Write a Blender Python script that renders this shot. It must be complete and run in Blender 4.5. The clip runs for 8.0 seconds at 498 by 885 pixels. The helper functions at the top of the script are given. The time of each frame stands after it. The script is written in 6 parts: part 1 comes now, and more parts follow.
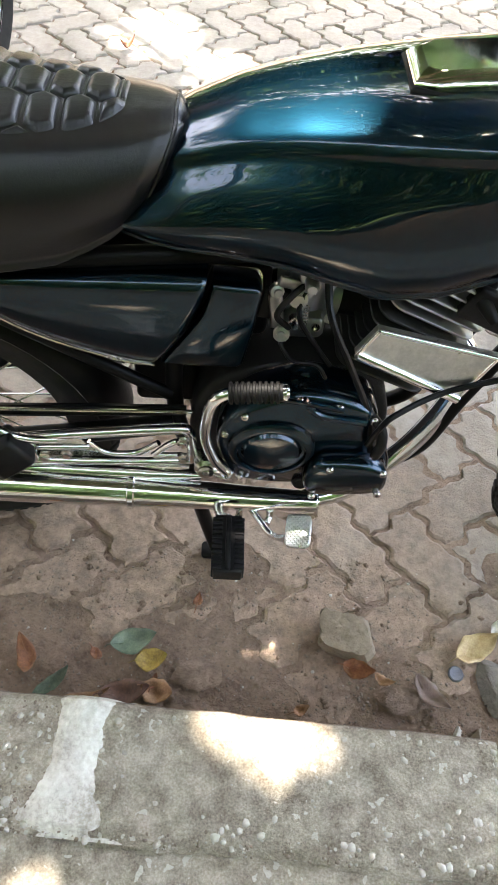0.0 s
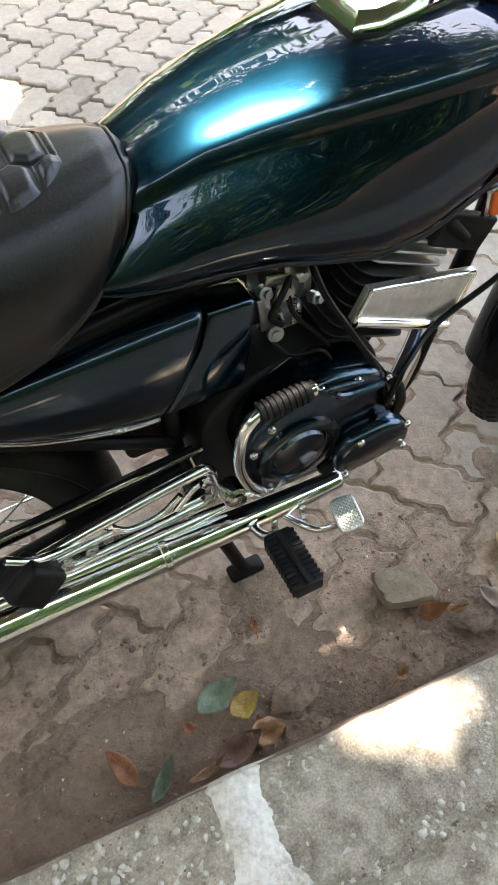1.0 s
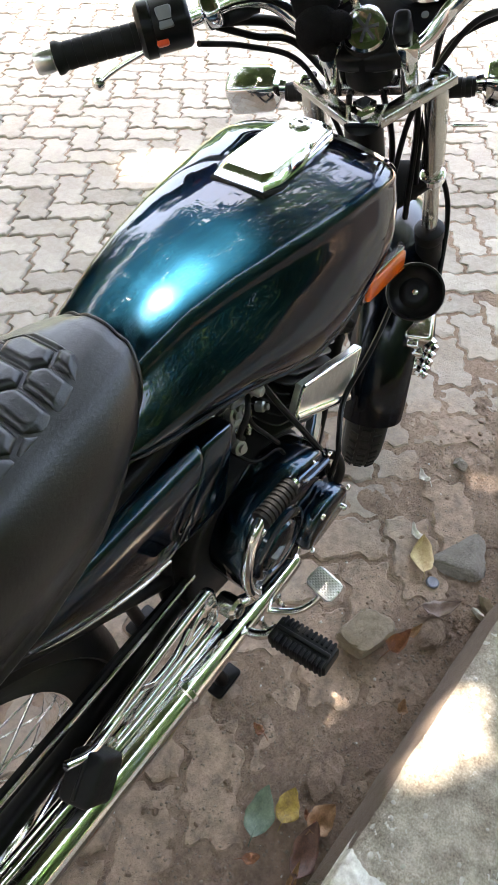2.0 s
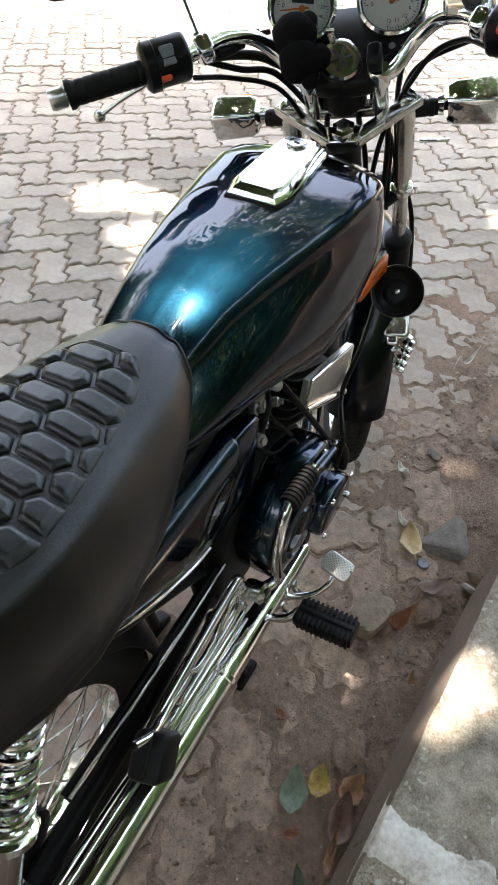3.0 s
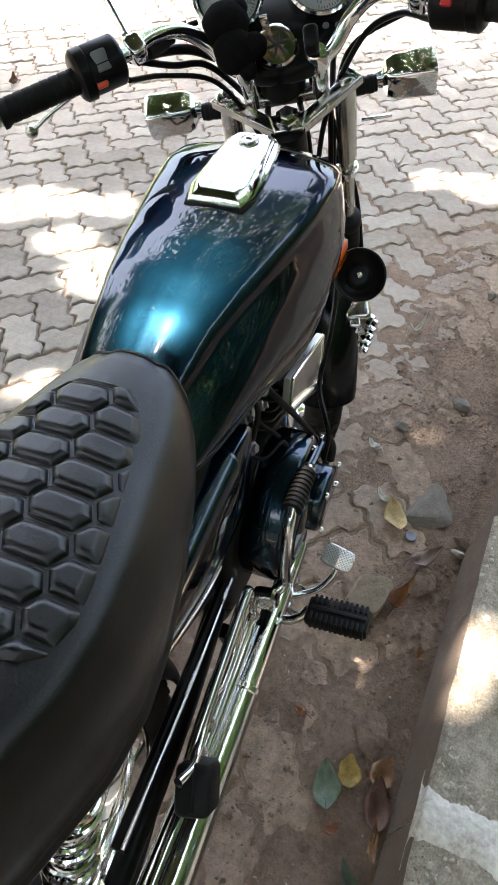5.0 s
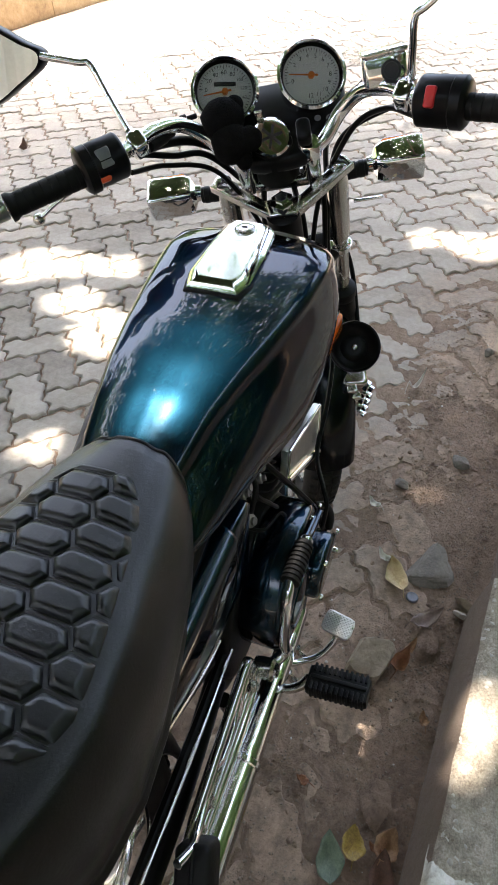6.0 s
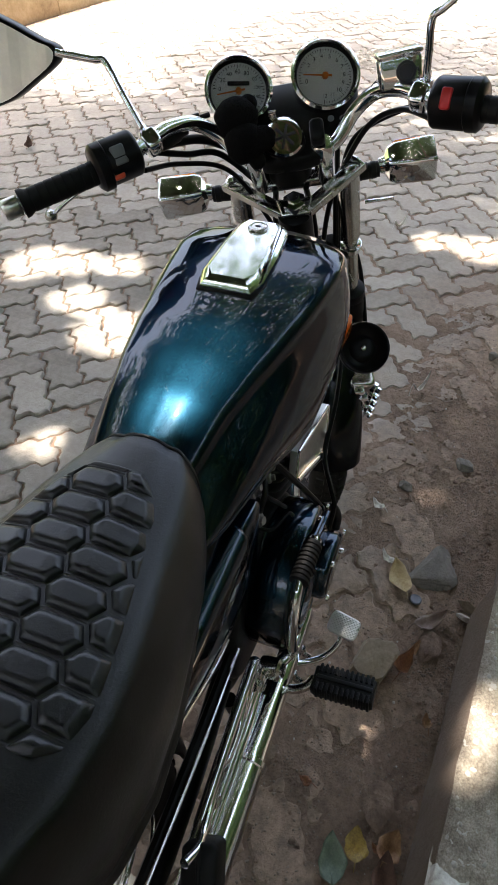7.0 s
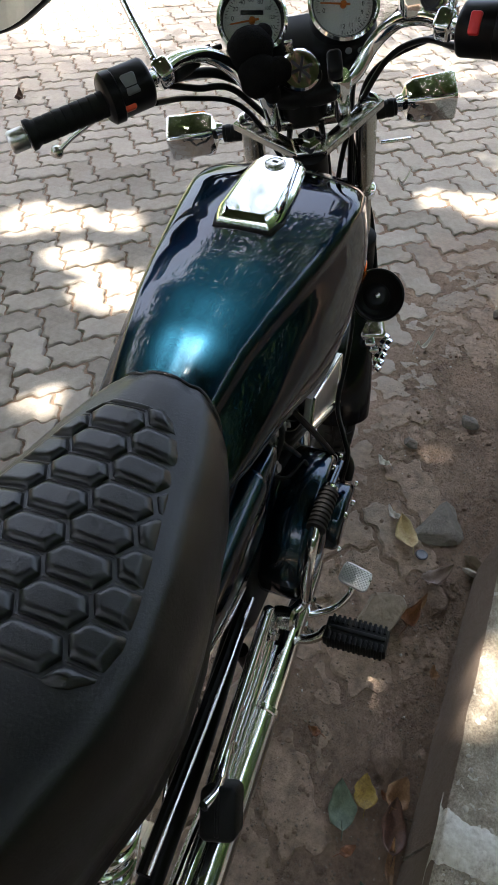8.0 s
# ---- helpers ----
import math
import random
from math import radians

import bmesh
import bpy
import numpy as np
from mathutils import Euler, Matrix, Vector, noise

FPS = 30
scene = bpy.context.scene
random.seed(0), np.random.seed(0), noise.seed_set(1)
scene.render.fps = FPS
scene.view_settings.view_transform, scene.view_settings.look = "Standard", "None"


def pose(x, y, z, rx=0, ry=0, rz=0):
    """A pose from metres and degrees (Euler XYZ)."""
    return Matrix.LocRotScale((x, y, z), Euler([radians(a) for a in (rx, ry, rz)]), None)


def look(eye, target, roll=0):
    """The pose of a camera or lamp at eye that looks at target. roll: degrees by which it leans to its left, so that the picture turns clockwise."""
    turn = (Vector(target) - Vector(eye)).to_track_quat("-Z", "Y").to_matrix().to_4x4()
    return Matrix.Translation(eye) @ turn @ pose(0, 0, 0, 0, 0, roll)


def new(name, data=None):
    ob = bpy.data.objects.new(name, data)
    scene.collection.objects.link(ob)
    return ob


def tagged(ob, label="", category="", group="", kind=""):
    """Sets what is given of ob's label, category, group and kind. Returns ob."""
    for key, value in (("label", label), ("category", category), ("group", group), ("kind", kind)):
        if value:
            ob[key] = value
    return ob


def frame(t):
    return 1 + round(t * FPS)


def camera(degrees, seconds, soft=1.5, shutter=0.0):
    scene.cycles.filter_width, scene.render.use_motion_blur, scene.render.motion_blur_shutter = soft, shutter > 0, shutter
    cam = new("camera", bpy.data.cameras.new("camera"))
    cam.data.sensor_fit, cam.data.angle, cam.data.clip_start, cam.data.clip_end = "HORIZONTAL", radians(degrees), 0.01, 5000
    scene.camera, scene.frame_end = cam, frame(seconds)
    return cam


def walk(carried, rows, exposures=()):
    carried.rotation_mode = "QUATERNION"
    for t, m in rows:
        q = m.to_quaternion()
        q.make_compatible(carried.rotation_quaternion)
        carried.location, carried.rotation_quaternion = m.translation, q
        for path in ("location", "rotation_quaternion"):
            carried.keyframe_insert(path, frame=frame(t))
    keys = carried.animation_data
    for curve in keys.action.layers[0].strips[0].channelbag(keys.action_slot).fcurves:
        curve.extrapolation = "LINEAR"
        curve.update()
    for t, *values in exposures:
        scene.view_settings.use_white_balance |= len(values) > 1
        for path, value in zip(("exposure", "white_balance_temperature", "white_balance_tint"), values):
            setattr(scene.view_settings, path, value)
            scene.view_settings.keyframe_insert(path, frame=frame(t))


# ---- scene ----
cam = camera(40.0, 8.0)
PATH = [
    (0, (-0.003, -0.71, 1.247), (0.083, 0.451, -0.379), 6.1),
    (0.5, (-0.117, -0.722, 1.262), (0.234, 0.449, -0.321), 4.9),
    (1, (-0.214, -0.585, 1.224), (0.272, 0.432, -0.428), -1.6),
    (1.5, (-0.328, -0.477, 1.24), (0.446, 0.416, -0.374), 6.1),
    (1.7, (-0.376, -0.443, 1.26), (0.598, 0.371, -0.286), 3.6),
    (2.8, (-0.55, -0.419, 1.314), (0.681, 0.286, -0.097), 1.5),
    (3, (-0.568, -0.387, 1.31), (0.685, 0.268, -0.105), 2.3),
    (3.5, (-0.538, -0.321, 1.312), (0.638, 0.267, -0.195), -1.3),
    (4, (-0.526, -0.313, 1.318), (0.752, 0.174, -0.142), -0.9),
    (4.2, (-0.534, -0.305, 1.314), (0.746, 0.196, -0.139), -0.6),
    (5.3, (-0.554, -0.305, 1.327), (0.733, 0.178, -0.125), -1.4),
    (5.5, (-0.551, -0.307, 1.339), (0.74, 0.19, -0.106), -2.1),
    (6, (-0.537, -0.311, 1.367), (0.826, 0.221, 0.004), -1.9),
    (6.5, (-0.545, -0.303, 1.38), (0.857, 0.239, 0.06), -1.9),
    (7, (-0.544, -0.295, 1.365), (0.823, 0.232, 0.004), -1.0),
    (7.5, (-0.544, -0.274, 1.345), (0.801, 0.275, -0.029), -1.6),
    (8, (-0.562, -0.265, 1.327), (0.754, 0.217, -0.1), -0.3),
]
walk(cam, [(t, look(eye, target, roll)) for t, eye, target, roll in PATH], exposures=[(0.0, 4.1, 7100, 11), (1.0, 3.95, 7050, 11), (1.7, 4.0, 7000, 11), (3.0, 3.38, 6900, 11),
                (5.5, 3.38, 6850, 11), (6.5, 2.65, 6800, 11), (7.3, 2.5, 6800, 11), (8.0, 2.6, 6800, 10)])


# ---- light ----
world = bpy.data.worlds.new("sky")
scene.world = world
world.use_nodes = True
wn = world.node_tree
sky = wn.nodes.new("ShaderNodeTexSky")
sky.sky_type, sky.sun_disc = "NISHITA", False
TO_SUN = Vector((-0.04, 0.20, 0.97)).normalized()
sky.sun_elevation = math.asin(TO_SUN.z)
sky.sun_rotation = math.atan2(TO_SUN.x, TO_SUN.y)
sky.air_density, sky.dust_density = 1.0, 6.0
wn.links.new(sky.outputs[0], wn.nodes["Background"].inputs[0])
wn.nodes["Background"].inputs[1].default_value = 0.15

sun_data = bpy.data.lights.new("sun", "SUN")
sun_data.energy, sun_data.angle, sun_data.color = 3.0, radians(0.53), (1.0, 0.965, 0.92)
sun = new("sun", sun_data)
sun.matrix_world = look(TO_SUN * 30, (0, 0, 0))


# ---- materials ----
def material(name, color, rough=0.5, metal=0.0, coat=0.0, coat_rough=0.03, spec=0.5):
    m = bpy.data.materials.new(name)
    m.use_nodes = True
    b = m.node_tree.nodes["Principled BSDF"]
    b.inputs["Base Color"].default_value = (*color, 1)
    b.inputs["Roughness"].default_value = rough
    b.inputs["Metallic"].default_value = metal
    b.inputs["Coat Weight"].default_value = coat
    b.inputs["Coat Roughness"].default_value = coat_rough
    b.inputs["Specular IOR Level"].default_value = spec
    return m


def node(m, kind, **inputs):
    n = m.node_tree.nodes.new(kind)
    for k, v in inputs.items():
        n.inputs[k.replace("_", " ")].default_value = v
    return n


def link(m, a, ao, b, bi):
    m.node_tree.links.new(a.outputs[ao], b.inputs[bi])


def ramp(m, source, out, stops):
    r = m.node_tree.nodes.new("ShaderNodeValToRGB")
    while len(r.color_ramp.elements) < len(stops):
        r.color_ramp.elements.new(0.5)
    for e, (p, c) in zip(r.color_ramp.elements, stops):
        e.position, e.color = p, (*c, 1)
    link(m, source, out, r, 0)
    return r


def place(m):
    return m.node_tree.nodes.new("ShaderNodeTexCoord")


def noisy(name, stops, scale=6.0, rough=(0.6, 0.9), bump=0.0, bump_scale=60.0, metal=0.0, detail=8.0, by_object=0.0, coat=0.0, spec=0.5, dist=0.002):
    """A surface whose colour runs over the stops by noise at two scales, with a fine relief."""
    m = material(name, stops[0][1], metal=metal, coat=coat, spec=spec)
    b = m.node_tree.nodes["Principled BSDF"]
    tc = place(m)
    n1 = node(m, "ShaderNodeTexNoise", Scale=scale, Detail=detail, Roughness=0.6)
    n2 = node(m, "ShaderNodeTexNoise", Scale=scale * 9, Detail=6.0, Roughness=0.65)
    for n in (n1, n2):
        link(m, tc, "Object", n, "Vector")
    mix = node(m, "ShaderNodeMath")
    mix.operation = "MULTIPLY_ADD"
    mix.inputs[1].default_value = 0.45
    link(m, n2, 0, mix, 0)
    half = node(m, "ShaderNodeMath")
    half.operation = "MULTIPLY"
    half.inputs[1].default_value = 0.55
    link(m, n1, 0, half, 0)
    link(m, half, 0, mix, 2)
    last = mix
    if by_object:
        info = m.node_tree.nodes.new("ShaderNodeObjectInfo")
        add = node(m, "ShaderNodeMath")
        add.operation = "MULTIPLY_ADD"
        add.inputs[1].default_value = by_object
        link(m, info, "Random", add, 0)
        sub = node(m, "ShaderNodeMath")
        sub.operation = "SUBTRACT"
        sub.inputs[1].default_value = by_object / 2
        link(m, mix, 0, sub, 0)
        link(m, sub, 0, add, 2)
        last = add
    r = ramp(m, last, 0, stops)
    link(m, r, 0, b, "Base Color")
    mr = node(m, "ShaderNodeMapRange")
    mr.inputs["To Min"].default_value, mr.inputs["To Max"].default_value = rough
    link(m, n2, 0, mr, 0)
    link(m, mr, 0, b, "Roughness")
    if bump:
        n3 = node(m, "ShaderNodeTexNoise", Scale=bump_scale, Detail=8.0, Roughness=0.7)
        link(m, tc, "Object", n3, "Vector")
        bp = node(m, "ShaderNodeBump", Strength=bump, Distance=dist)
        link(m, n3, 0, bp, "Height")
        link(m, bp, 0, b, "Normal")
    return m


def metallic_paint():
    """Dark teal flake paint under a thick clear coat, with a thin haze of polish in the coat."""
    m = material("teal_metallic_paint", (0.004, 0.06, 0.085), rough=0.345, metal=1.0, coat=0.95, coat_rough=0.02)
    b = m.node_tree.nodes["Principled BSDF"]
    b.inputs["Specular Tint"].default_value = (0.03, 0.17, 0.26, 1)
    b.inputs["Coat IOR"].default_value = 1.5
    tc = place(m)
    flake = node(m, "ShaderNodeTexVoronoi", Scale=5200.0)
    link(m, tc, "Object", flake, "Vector")
    r = ramp(m, flake, "Color", [(0.0, (0.0003, 0.006, 0.014)), (0.62, (0.0008, 0.0155, 0.0300)), (1.0, (0.0035, 0.056, 0.084))])
    link(m, r, 0, b, "Base Color")
    dust = node(m, "ShaderNodeTexNoise", Scale=14.0, Detail=8.0)
    link(m, tc, "Object", dust, "Vector")
    mr = node(m, "ShaderNodeMapRange")
    mr.inputs["To Min"].default_value, mr.inputs["To Max"].default_value = 0.002, 0.012
    link(m, dust, 0, mr, 0)
    link(m, mr, 0, b, "Coat Roughness")
    haze = m.node_tree.nodes.new("ShaderNodeBsdfAnisotropic")
    haze.inputs["Color"].default_value = (0.75, 0.85, 0.9, 1)
    haze.inputs["Roughness"].default_value = 0.26
    mix = m.node_tree.nodes.new("ShaderNodeMixShader")
    mix.inputs[0].default_value = 0.006
    link(m, b, 0, mix, 1)
    link(m, haze, 0, mix, 2)
    link(m, mix, 0, m.node_tree.nodes["Material Output"], 0)
    return m


def chrome_metal(name, color, lo, hi, bump=0.0):
    m = material(name, color, metal=1.0)
    b = m.node_tree.nodes["Principled BSDF"]
    tc = place(m)
    n = node(m, "ShaderNodeTexNoise", Scale=35.0, Detail=8.0, Roughness=0.7)
    link(m, tc, "Object", n, "Vector")
    mr = node(m, "ShaderNodeMapRange")
    mr.inputs["From Min"].default_value, mr.inputs["From Max"].default_value = 0.35, 0.75
    mr.inputs["To Min"].default_value, mr.inputs["To Max"].default_value = lo, hi
    link(m, n, 0, mr, 0)
    link(m, mr, 0, b, "Roughness")
    if bump:
        bp = node(m, "ShaderNodeBump", Strength=bump, Distance=0.001)
        link(m, n, 0, bp, "Height")
        link(m, bp, 0, b, "Normal")
    return m


def aggregate_concrete():
    """Worn grey concrete with pale pebbles showing through."""
    m = noisy("pebbled_concrete", [(0.36, (0.170, 0.132, 0.094)), (0.5, (0.385, 0.325, 0.245)), (0.63, (0.60, 0.525, 0.42))], scale=30.0, bump=1.0, bump_scale=75, dist=0.014)
    b = m.node_tree.nodes["Principled BSDF"]
    tc = place(m)
    v = node(m, "ShaderNodeTexVoronoi", Scale=75.0, Randomness=1.0)
    warp = node(m, "ShaderNodeTexNoise", Scale=55.0, Detail=4.0)
    link(m, tc, "Object", warp, "Vector")
    vm = m.node_tree.nodes.new("ShaderNodeVectorMath")
    vm.operation = "MULTIPLY_ADD"
    vm.inputs[1].default_value = (0.035, 0.035, 0.035)
    link(m, warp, "Color", vm, 0)
    link(m, tc, "Object", vm, 2)
    link(m, vm, 0, v, "Vector")
    size = node(m, "ShaderNodeSeparateColor")
    link(m, v, "Color", size, 0)
    lim = node(m, "ShaderNodeMapRange")
    lim.inputs["From Min"].default_value, lim.inputs["To Min"].default_value, lim.inputs["To Max"].default_value = 0.74, 0.0, 0.46
    link(m, size, 0, lim, 0)
    less = node(m, "ShaderNodeMath")
    less.operation = "LESS_THAN"
    link(m, v, "Distance", less, 0)
    link(m, lim, 0, less, 1)
    old = b.inputs["Base Color"].links[0].from_socket
    mixc = m.node_tree.nodes.new("ShaderNodeMix")
    mixc.data_type = "RGBA"
    mixc.inputs["B"].default_value = (0.62, 0.58, 0.50, 1)
    for s in mixc.inputs:
        if s.identifier == "B_Color":
            s.default_value = (0.62, 0.58, 0.50, 1)
        if s.identifier == "A_Color":
            m.node_tree.links.new(old, s)
        if s.identifier == "Factor_Float":
            m.node_tree.links.new(less.outputs[0], s)
    for s in mixc.outputs:
        if s.identifier == "Result_Color":
            m.node_tree.links.new(s, b.inputs["Base Color"])
    return m


PAINT = metallic_paint()
CHROME = chrome_metal("chrome", (0.86, 0.87, 0.88), 0.03, 0.14)
CHROME_DULL = chrome_metal("dull_chrome", (0.62, 0.60, 0.56), 0.12, 0.35)
ALLOY = chrome_metal("cast_alloy", (0.42, 0.42, 0.41), 0.3, 0.55, 0.3)
SATIN = chrome_metal("satin_alloy", (0.68, 0.67, 0.64), 0.25, 0.42)
BRUSHED = noisy("brushed_trim", [(0.3, (0.42, 0.42, 0.40)), (0.6, (0.70, 0.69, 0.66))], scale=16, rough=(0.2, 0.45), metal=1.0)
GRAVEL = noisy("brown_gravel", [(0.3, (0.12, 0.088, 0.064)), (0.7, (0.30, 0.235, 0.18))], scale=60, rough=(0.85, 1.0))
LEATHER = noisy("black_vinyl", [(0.3, (0.0012, 0.0012, 0.0015)), (0.7, (0.0030, 0.0030, 0.0036))], scale=8, spec=0.52, rough=(0.30, 0.39), bump=0.5, bump_scale=330, dist=0.0008)
RUBBER = noisy("black_rubber", [(0.3, (0.002, 0.002, 0.002)), (0.7, (0.006, 0.0057, 0.0055))], scale=20, spec=0.25, rough=(0.45, 0.7), bump=0.2, bump_scale=200)
TYRE = noisy("dusty_tyre_rubber", [(0.3, (0.005, 0.005, 0.005)), (0.75, (0.03, 0.027, 0.023))], scale=12, spec=0.3, rough=(0.7, 0.9), bump=0.3, bump_scale=150)
PLASTIC = noisy("black_plastic", [(0.3, (0.003, 0.003, 0.0033)), (0.7, (0.007, 0.007, 0.0075))], scale=15, spec=0.14, rough=(0.25, 0.42))
FRAME_BLACK = noisy("black_frame_paint", [(0.3, (0.002, 0.002, 0.0022)), (0.75, (0.006, 0.0055, 0.005))], scale=18, spec=0.12, rough=(0.25, 0.55))
ENGINE_BLACK = noisy("black_engine_casting", [(0.3, (0.004, 0.004, 0.0045)), (0.75, (0.012, 0.011, 0.010))], scale=22, spec=0.18, rough=(0.4, 0.6), bump=0.3, bump_scale=180)
FIN_BLACK = noisy("black_fin_paint", [(0.3, (0.012, 0.012, 0.012)), (0.75, (0.04, 0.038, 0.036))], scale=30, spec=0.4, rough=(0.35, 0.5))
GUARD_BLACK = noisy("black_gloss_paint", [(0.3, (0.001, 0.002, 0.004)), (0.75, (0.002, 0.004, 0.007))], scale=10, spec=0.3, rough=(0.12, 0.22))
ORANGE = material("amber_plastic", (0.75, 0.13, 0.01), rough=0.15, coat=0.6)
RED = material("red_plastic", (0.55, 0.02, 0.02), rough=0.35)
ORANGE_SWITCH = material("orange_switch_plastic", (0.75, 0.08, 0.02), rough=0.4)
GREY_PLASTIC = material("grey_plastic", (0.12, 0.13, 0.13), rough=0.5)
DIAL = noisy("pale_dial", [(0.3, (0.80, 0.81, 0.77)), (0.7, (0.88, 0.89, 0.85))], scale=10, rough=(0.4, 0.5))
INK = material("dark_ink", (0.03, 0.03, 0.035), rough=0.6)
NEEDLE = material("orange_needle", (0.75, 0.2, 0.02), rough=0.4)
MIRROR = material("mirror_silver", (0.88, 0.88, 0.88), rough=0.01, metal=1.0)
PLUSH = noisy("black_plush", [(0.3, (0.004, 0.004, 0.004)), (0.7, (0.012, 0.011, 0.011))], scale=60, rough=(0.85, 1.0), spec=0.05, bump=0.9, bump_scale=300, dist=0.004)

GLASS = bpy.data.materials.new("clear_glass")
GLASS.use_nodes = True
gb = GLASS.node_tree.nodes["Principled BSDF"]
gb.inputs["Transmission Weight"].default_value = 1.0
gb.inputs["Roughness"].default_value = 0.0
gb.inputs["IOR"].default_value = 1.4

PAVER = noisy("worn_paver", [(0.28, (0.19, 0.16, 0.130)), (0.5, (0.31, 0.272, 0.226)), (0.72, (0.42, 0.378, 0.322))], scale=5, rough=(0.75, 0.95), bump=0.9, bump_scale=110, by_object=0.22, dist=0.005)
DIRT = noisy("brown_dirt", [(0.32, (0.112, 0.072, 0.047)), (0.5, (0.235, 0.158, 0.108)), (0.70, (0.340, 0.242, 0.175))], scale=7, rough=(0.85, 1.0), bump=1.0, bump_scale=70, dist=0.018)


def dirtied(m, clean_y, dirty_y, color):
    """Lays a film of dried dirt over a surface, thick beside the kerb and thinning out over the road."""
    b = m.node_tree.nodes["Principled BSDF"]
    geo = m.node_tree.nodes.new("ShaderNodeNewGeometry")
    sep = m.node_tree.nodes.new("ShaderNodeSeparateXYZ")
    link(m, geo, "Position", sep, 0)
    n = node(m, "ShaderNodeTexNoise", Scale=2.6, Detail=6.0, Roughness=0.6)
    link(m, geo, "Position", n, "Vector")
    add = node(m, "ShaderNodeMath")
    add.operation = "MULTIPLY_ADD"
    add.inputs[1].default_value = 1.1
    link(m, n, 0, add, 0)
    ahead = node(m, "ShaderNodeMath")
    ahead.operation = "MULTIPLY_ADD"
    ahead.inputs[1].default_value = 0.28
    link(m, sep, "X", ahead, 0)
    link(m, sep, "Y", ahead, 2)
    link(m, ahead, 0, add, 2)
    mr = node(m, "ShaderNodeMapRange")
    mr.inputs["From Min"].default_value, mr.inputs["From Max"].default_value = dirty_y + 0.55, clean_y + 0.55
    mr.inputs["To Min"].default_value, mr.inputs["To Max"].default_value = 0.96, 0.0
    link(m, add, 0, mr, 0)
    old = b.inputs["Base Color"].links[0].from_socket
    fine = node(m, "ShaderNodeTexNoise", Scale=38.0, Detail=8.0, Roughness=0.7)
    link(m, geo, "Position", fine, "Vector")
    rc = ramp(m, fine, 0, [(0.34, tuple(c * 0.55 for c in color)), (0.5, tuple(c * 0.95 for c in color)), (0.68, tuple(c * 1.35 for c in color))])
    mix = m.node_tree.nodes.new("ShaderNodeMix")
    mix.data_type = "RGBA"
    for q in mix.inputs:
        if q.identifier == "A_Color":
            m.node_tree.links.new(old, q)
        if q.identifier == "B_Color":
            m.node_tree.links.new(rc.outputs[0], q)
        if q.identifier == "Factor_Float":
            m.node_tree.links.new(mr.outputs[0], q)
    for q in mix.outputs:
        if q.identifier == "Result_Color":
            m.node_tree.links.new(q, b.inputs["Base Color"])
    return m


dirtied(PAVER, 0.50, -0.05, (0.275, 0.190, 0.132))
CONCRETE = aggregate_concrete()


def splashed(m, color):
    """Mixes a brown tone, broken by noise, over the upright faces that look at the road."""
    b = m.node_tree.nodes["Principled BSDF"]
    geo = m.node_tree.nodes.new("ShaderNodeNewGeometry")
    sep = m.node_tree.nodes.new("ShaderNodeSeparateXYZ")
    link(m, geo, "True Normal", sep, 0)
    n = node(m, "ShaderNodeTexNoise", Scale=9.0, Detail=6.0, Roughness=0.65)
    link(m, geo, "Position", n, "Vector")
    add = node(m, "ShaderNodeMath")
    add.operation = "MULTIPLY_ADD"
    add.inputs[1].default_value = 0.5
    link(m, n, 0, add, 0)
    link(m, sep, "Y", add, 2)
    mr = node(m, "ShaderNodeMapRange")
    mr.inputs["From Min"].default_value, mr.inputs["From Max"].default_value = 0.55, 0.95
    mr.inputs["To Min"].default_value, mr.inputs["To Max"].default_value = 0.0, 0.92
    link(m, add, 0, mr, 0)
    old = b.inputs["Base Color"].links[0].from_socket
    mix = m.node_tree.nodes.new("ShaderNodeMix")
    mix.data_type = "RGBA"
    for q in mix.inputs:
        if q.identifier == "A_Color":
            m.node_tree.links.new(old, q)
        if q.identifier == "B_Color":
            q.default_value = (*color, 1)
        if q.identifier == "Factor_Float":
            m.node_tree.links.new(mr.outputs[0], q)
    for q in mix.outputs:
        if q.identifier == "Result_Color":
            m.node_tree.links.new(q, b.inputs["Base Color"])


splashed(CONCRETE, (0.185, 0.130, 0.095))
MORTAR = noisy("white_mortar", [(0.36, (0.30, 0.255, 0.20)), (0.5, (0.58, 0.54, 0.47)), (0.62, (0.72, 0.69, 0.62))], scale=16, rough=(0.8, 0.95), bump=0.7, bump_scale=80, dist=0.004)
STONE = noisy("grey_brown_stone", [(0.3, (0.15, 0.110, 0.073)), (0.7, (0.32, 0.255, 0.18))], scale=14, rough=(0.75, 0.95), bump=0.8, bump_scale=70, dist=0.004)
DARK_STONE = noisy("dark_stone", [(0.3, (0.10, 0.088, 0.072)), (0.7, (0.215, 0.185, 0.15))], scale=14, rough=(0.75, 0.95), bump=0.9, bump_scale=80, dist=0.006)
PALE_STONE = noisy("pale_pebble", [(0.3, (0.33, 0.29, 0.23)), (0.7, (0.60, 0.56, 0.49))], scale=20, rough=(0.7, 0.95), bump=0.5, bump_scale=120)
KERB_PAINT = noisy("yellow_kerb_paint", [(0.3, (0.24, 0.15, 0.075)), (0.5, (0.40, 0.27, 0.14)), (0.7, (0.52, 0.39, 0.24))], scale=3, rough=(0.8, 0.95), bump=0.6, bump_scale=40, dist=0.01)
GRASS = noisy("green_grass", [(0.3, (0.05, 0.09, 0.015)), (0.6, (0.13, 0.20, 0.03)), (0.8, (0.22, 0.28, 0.06))], scale=9, rough=(0.7, 0.95), bump=0.8, bump_scale=60, dist=0.02)
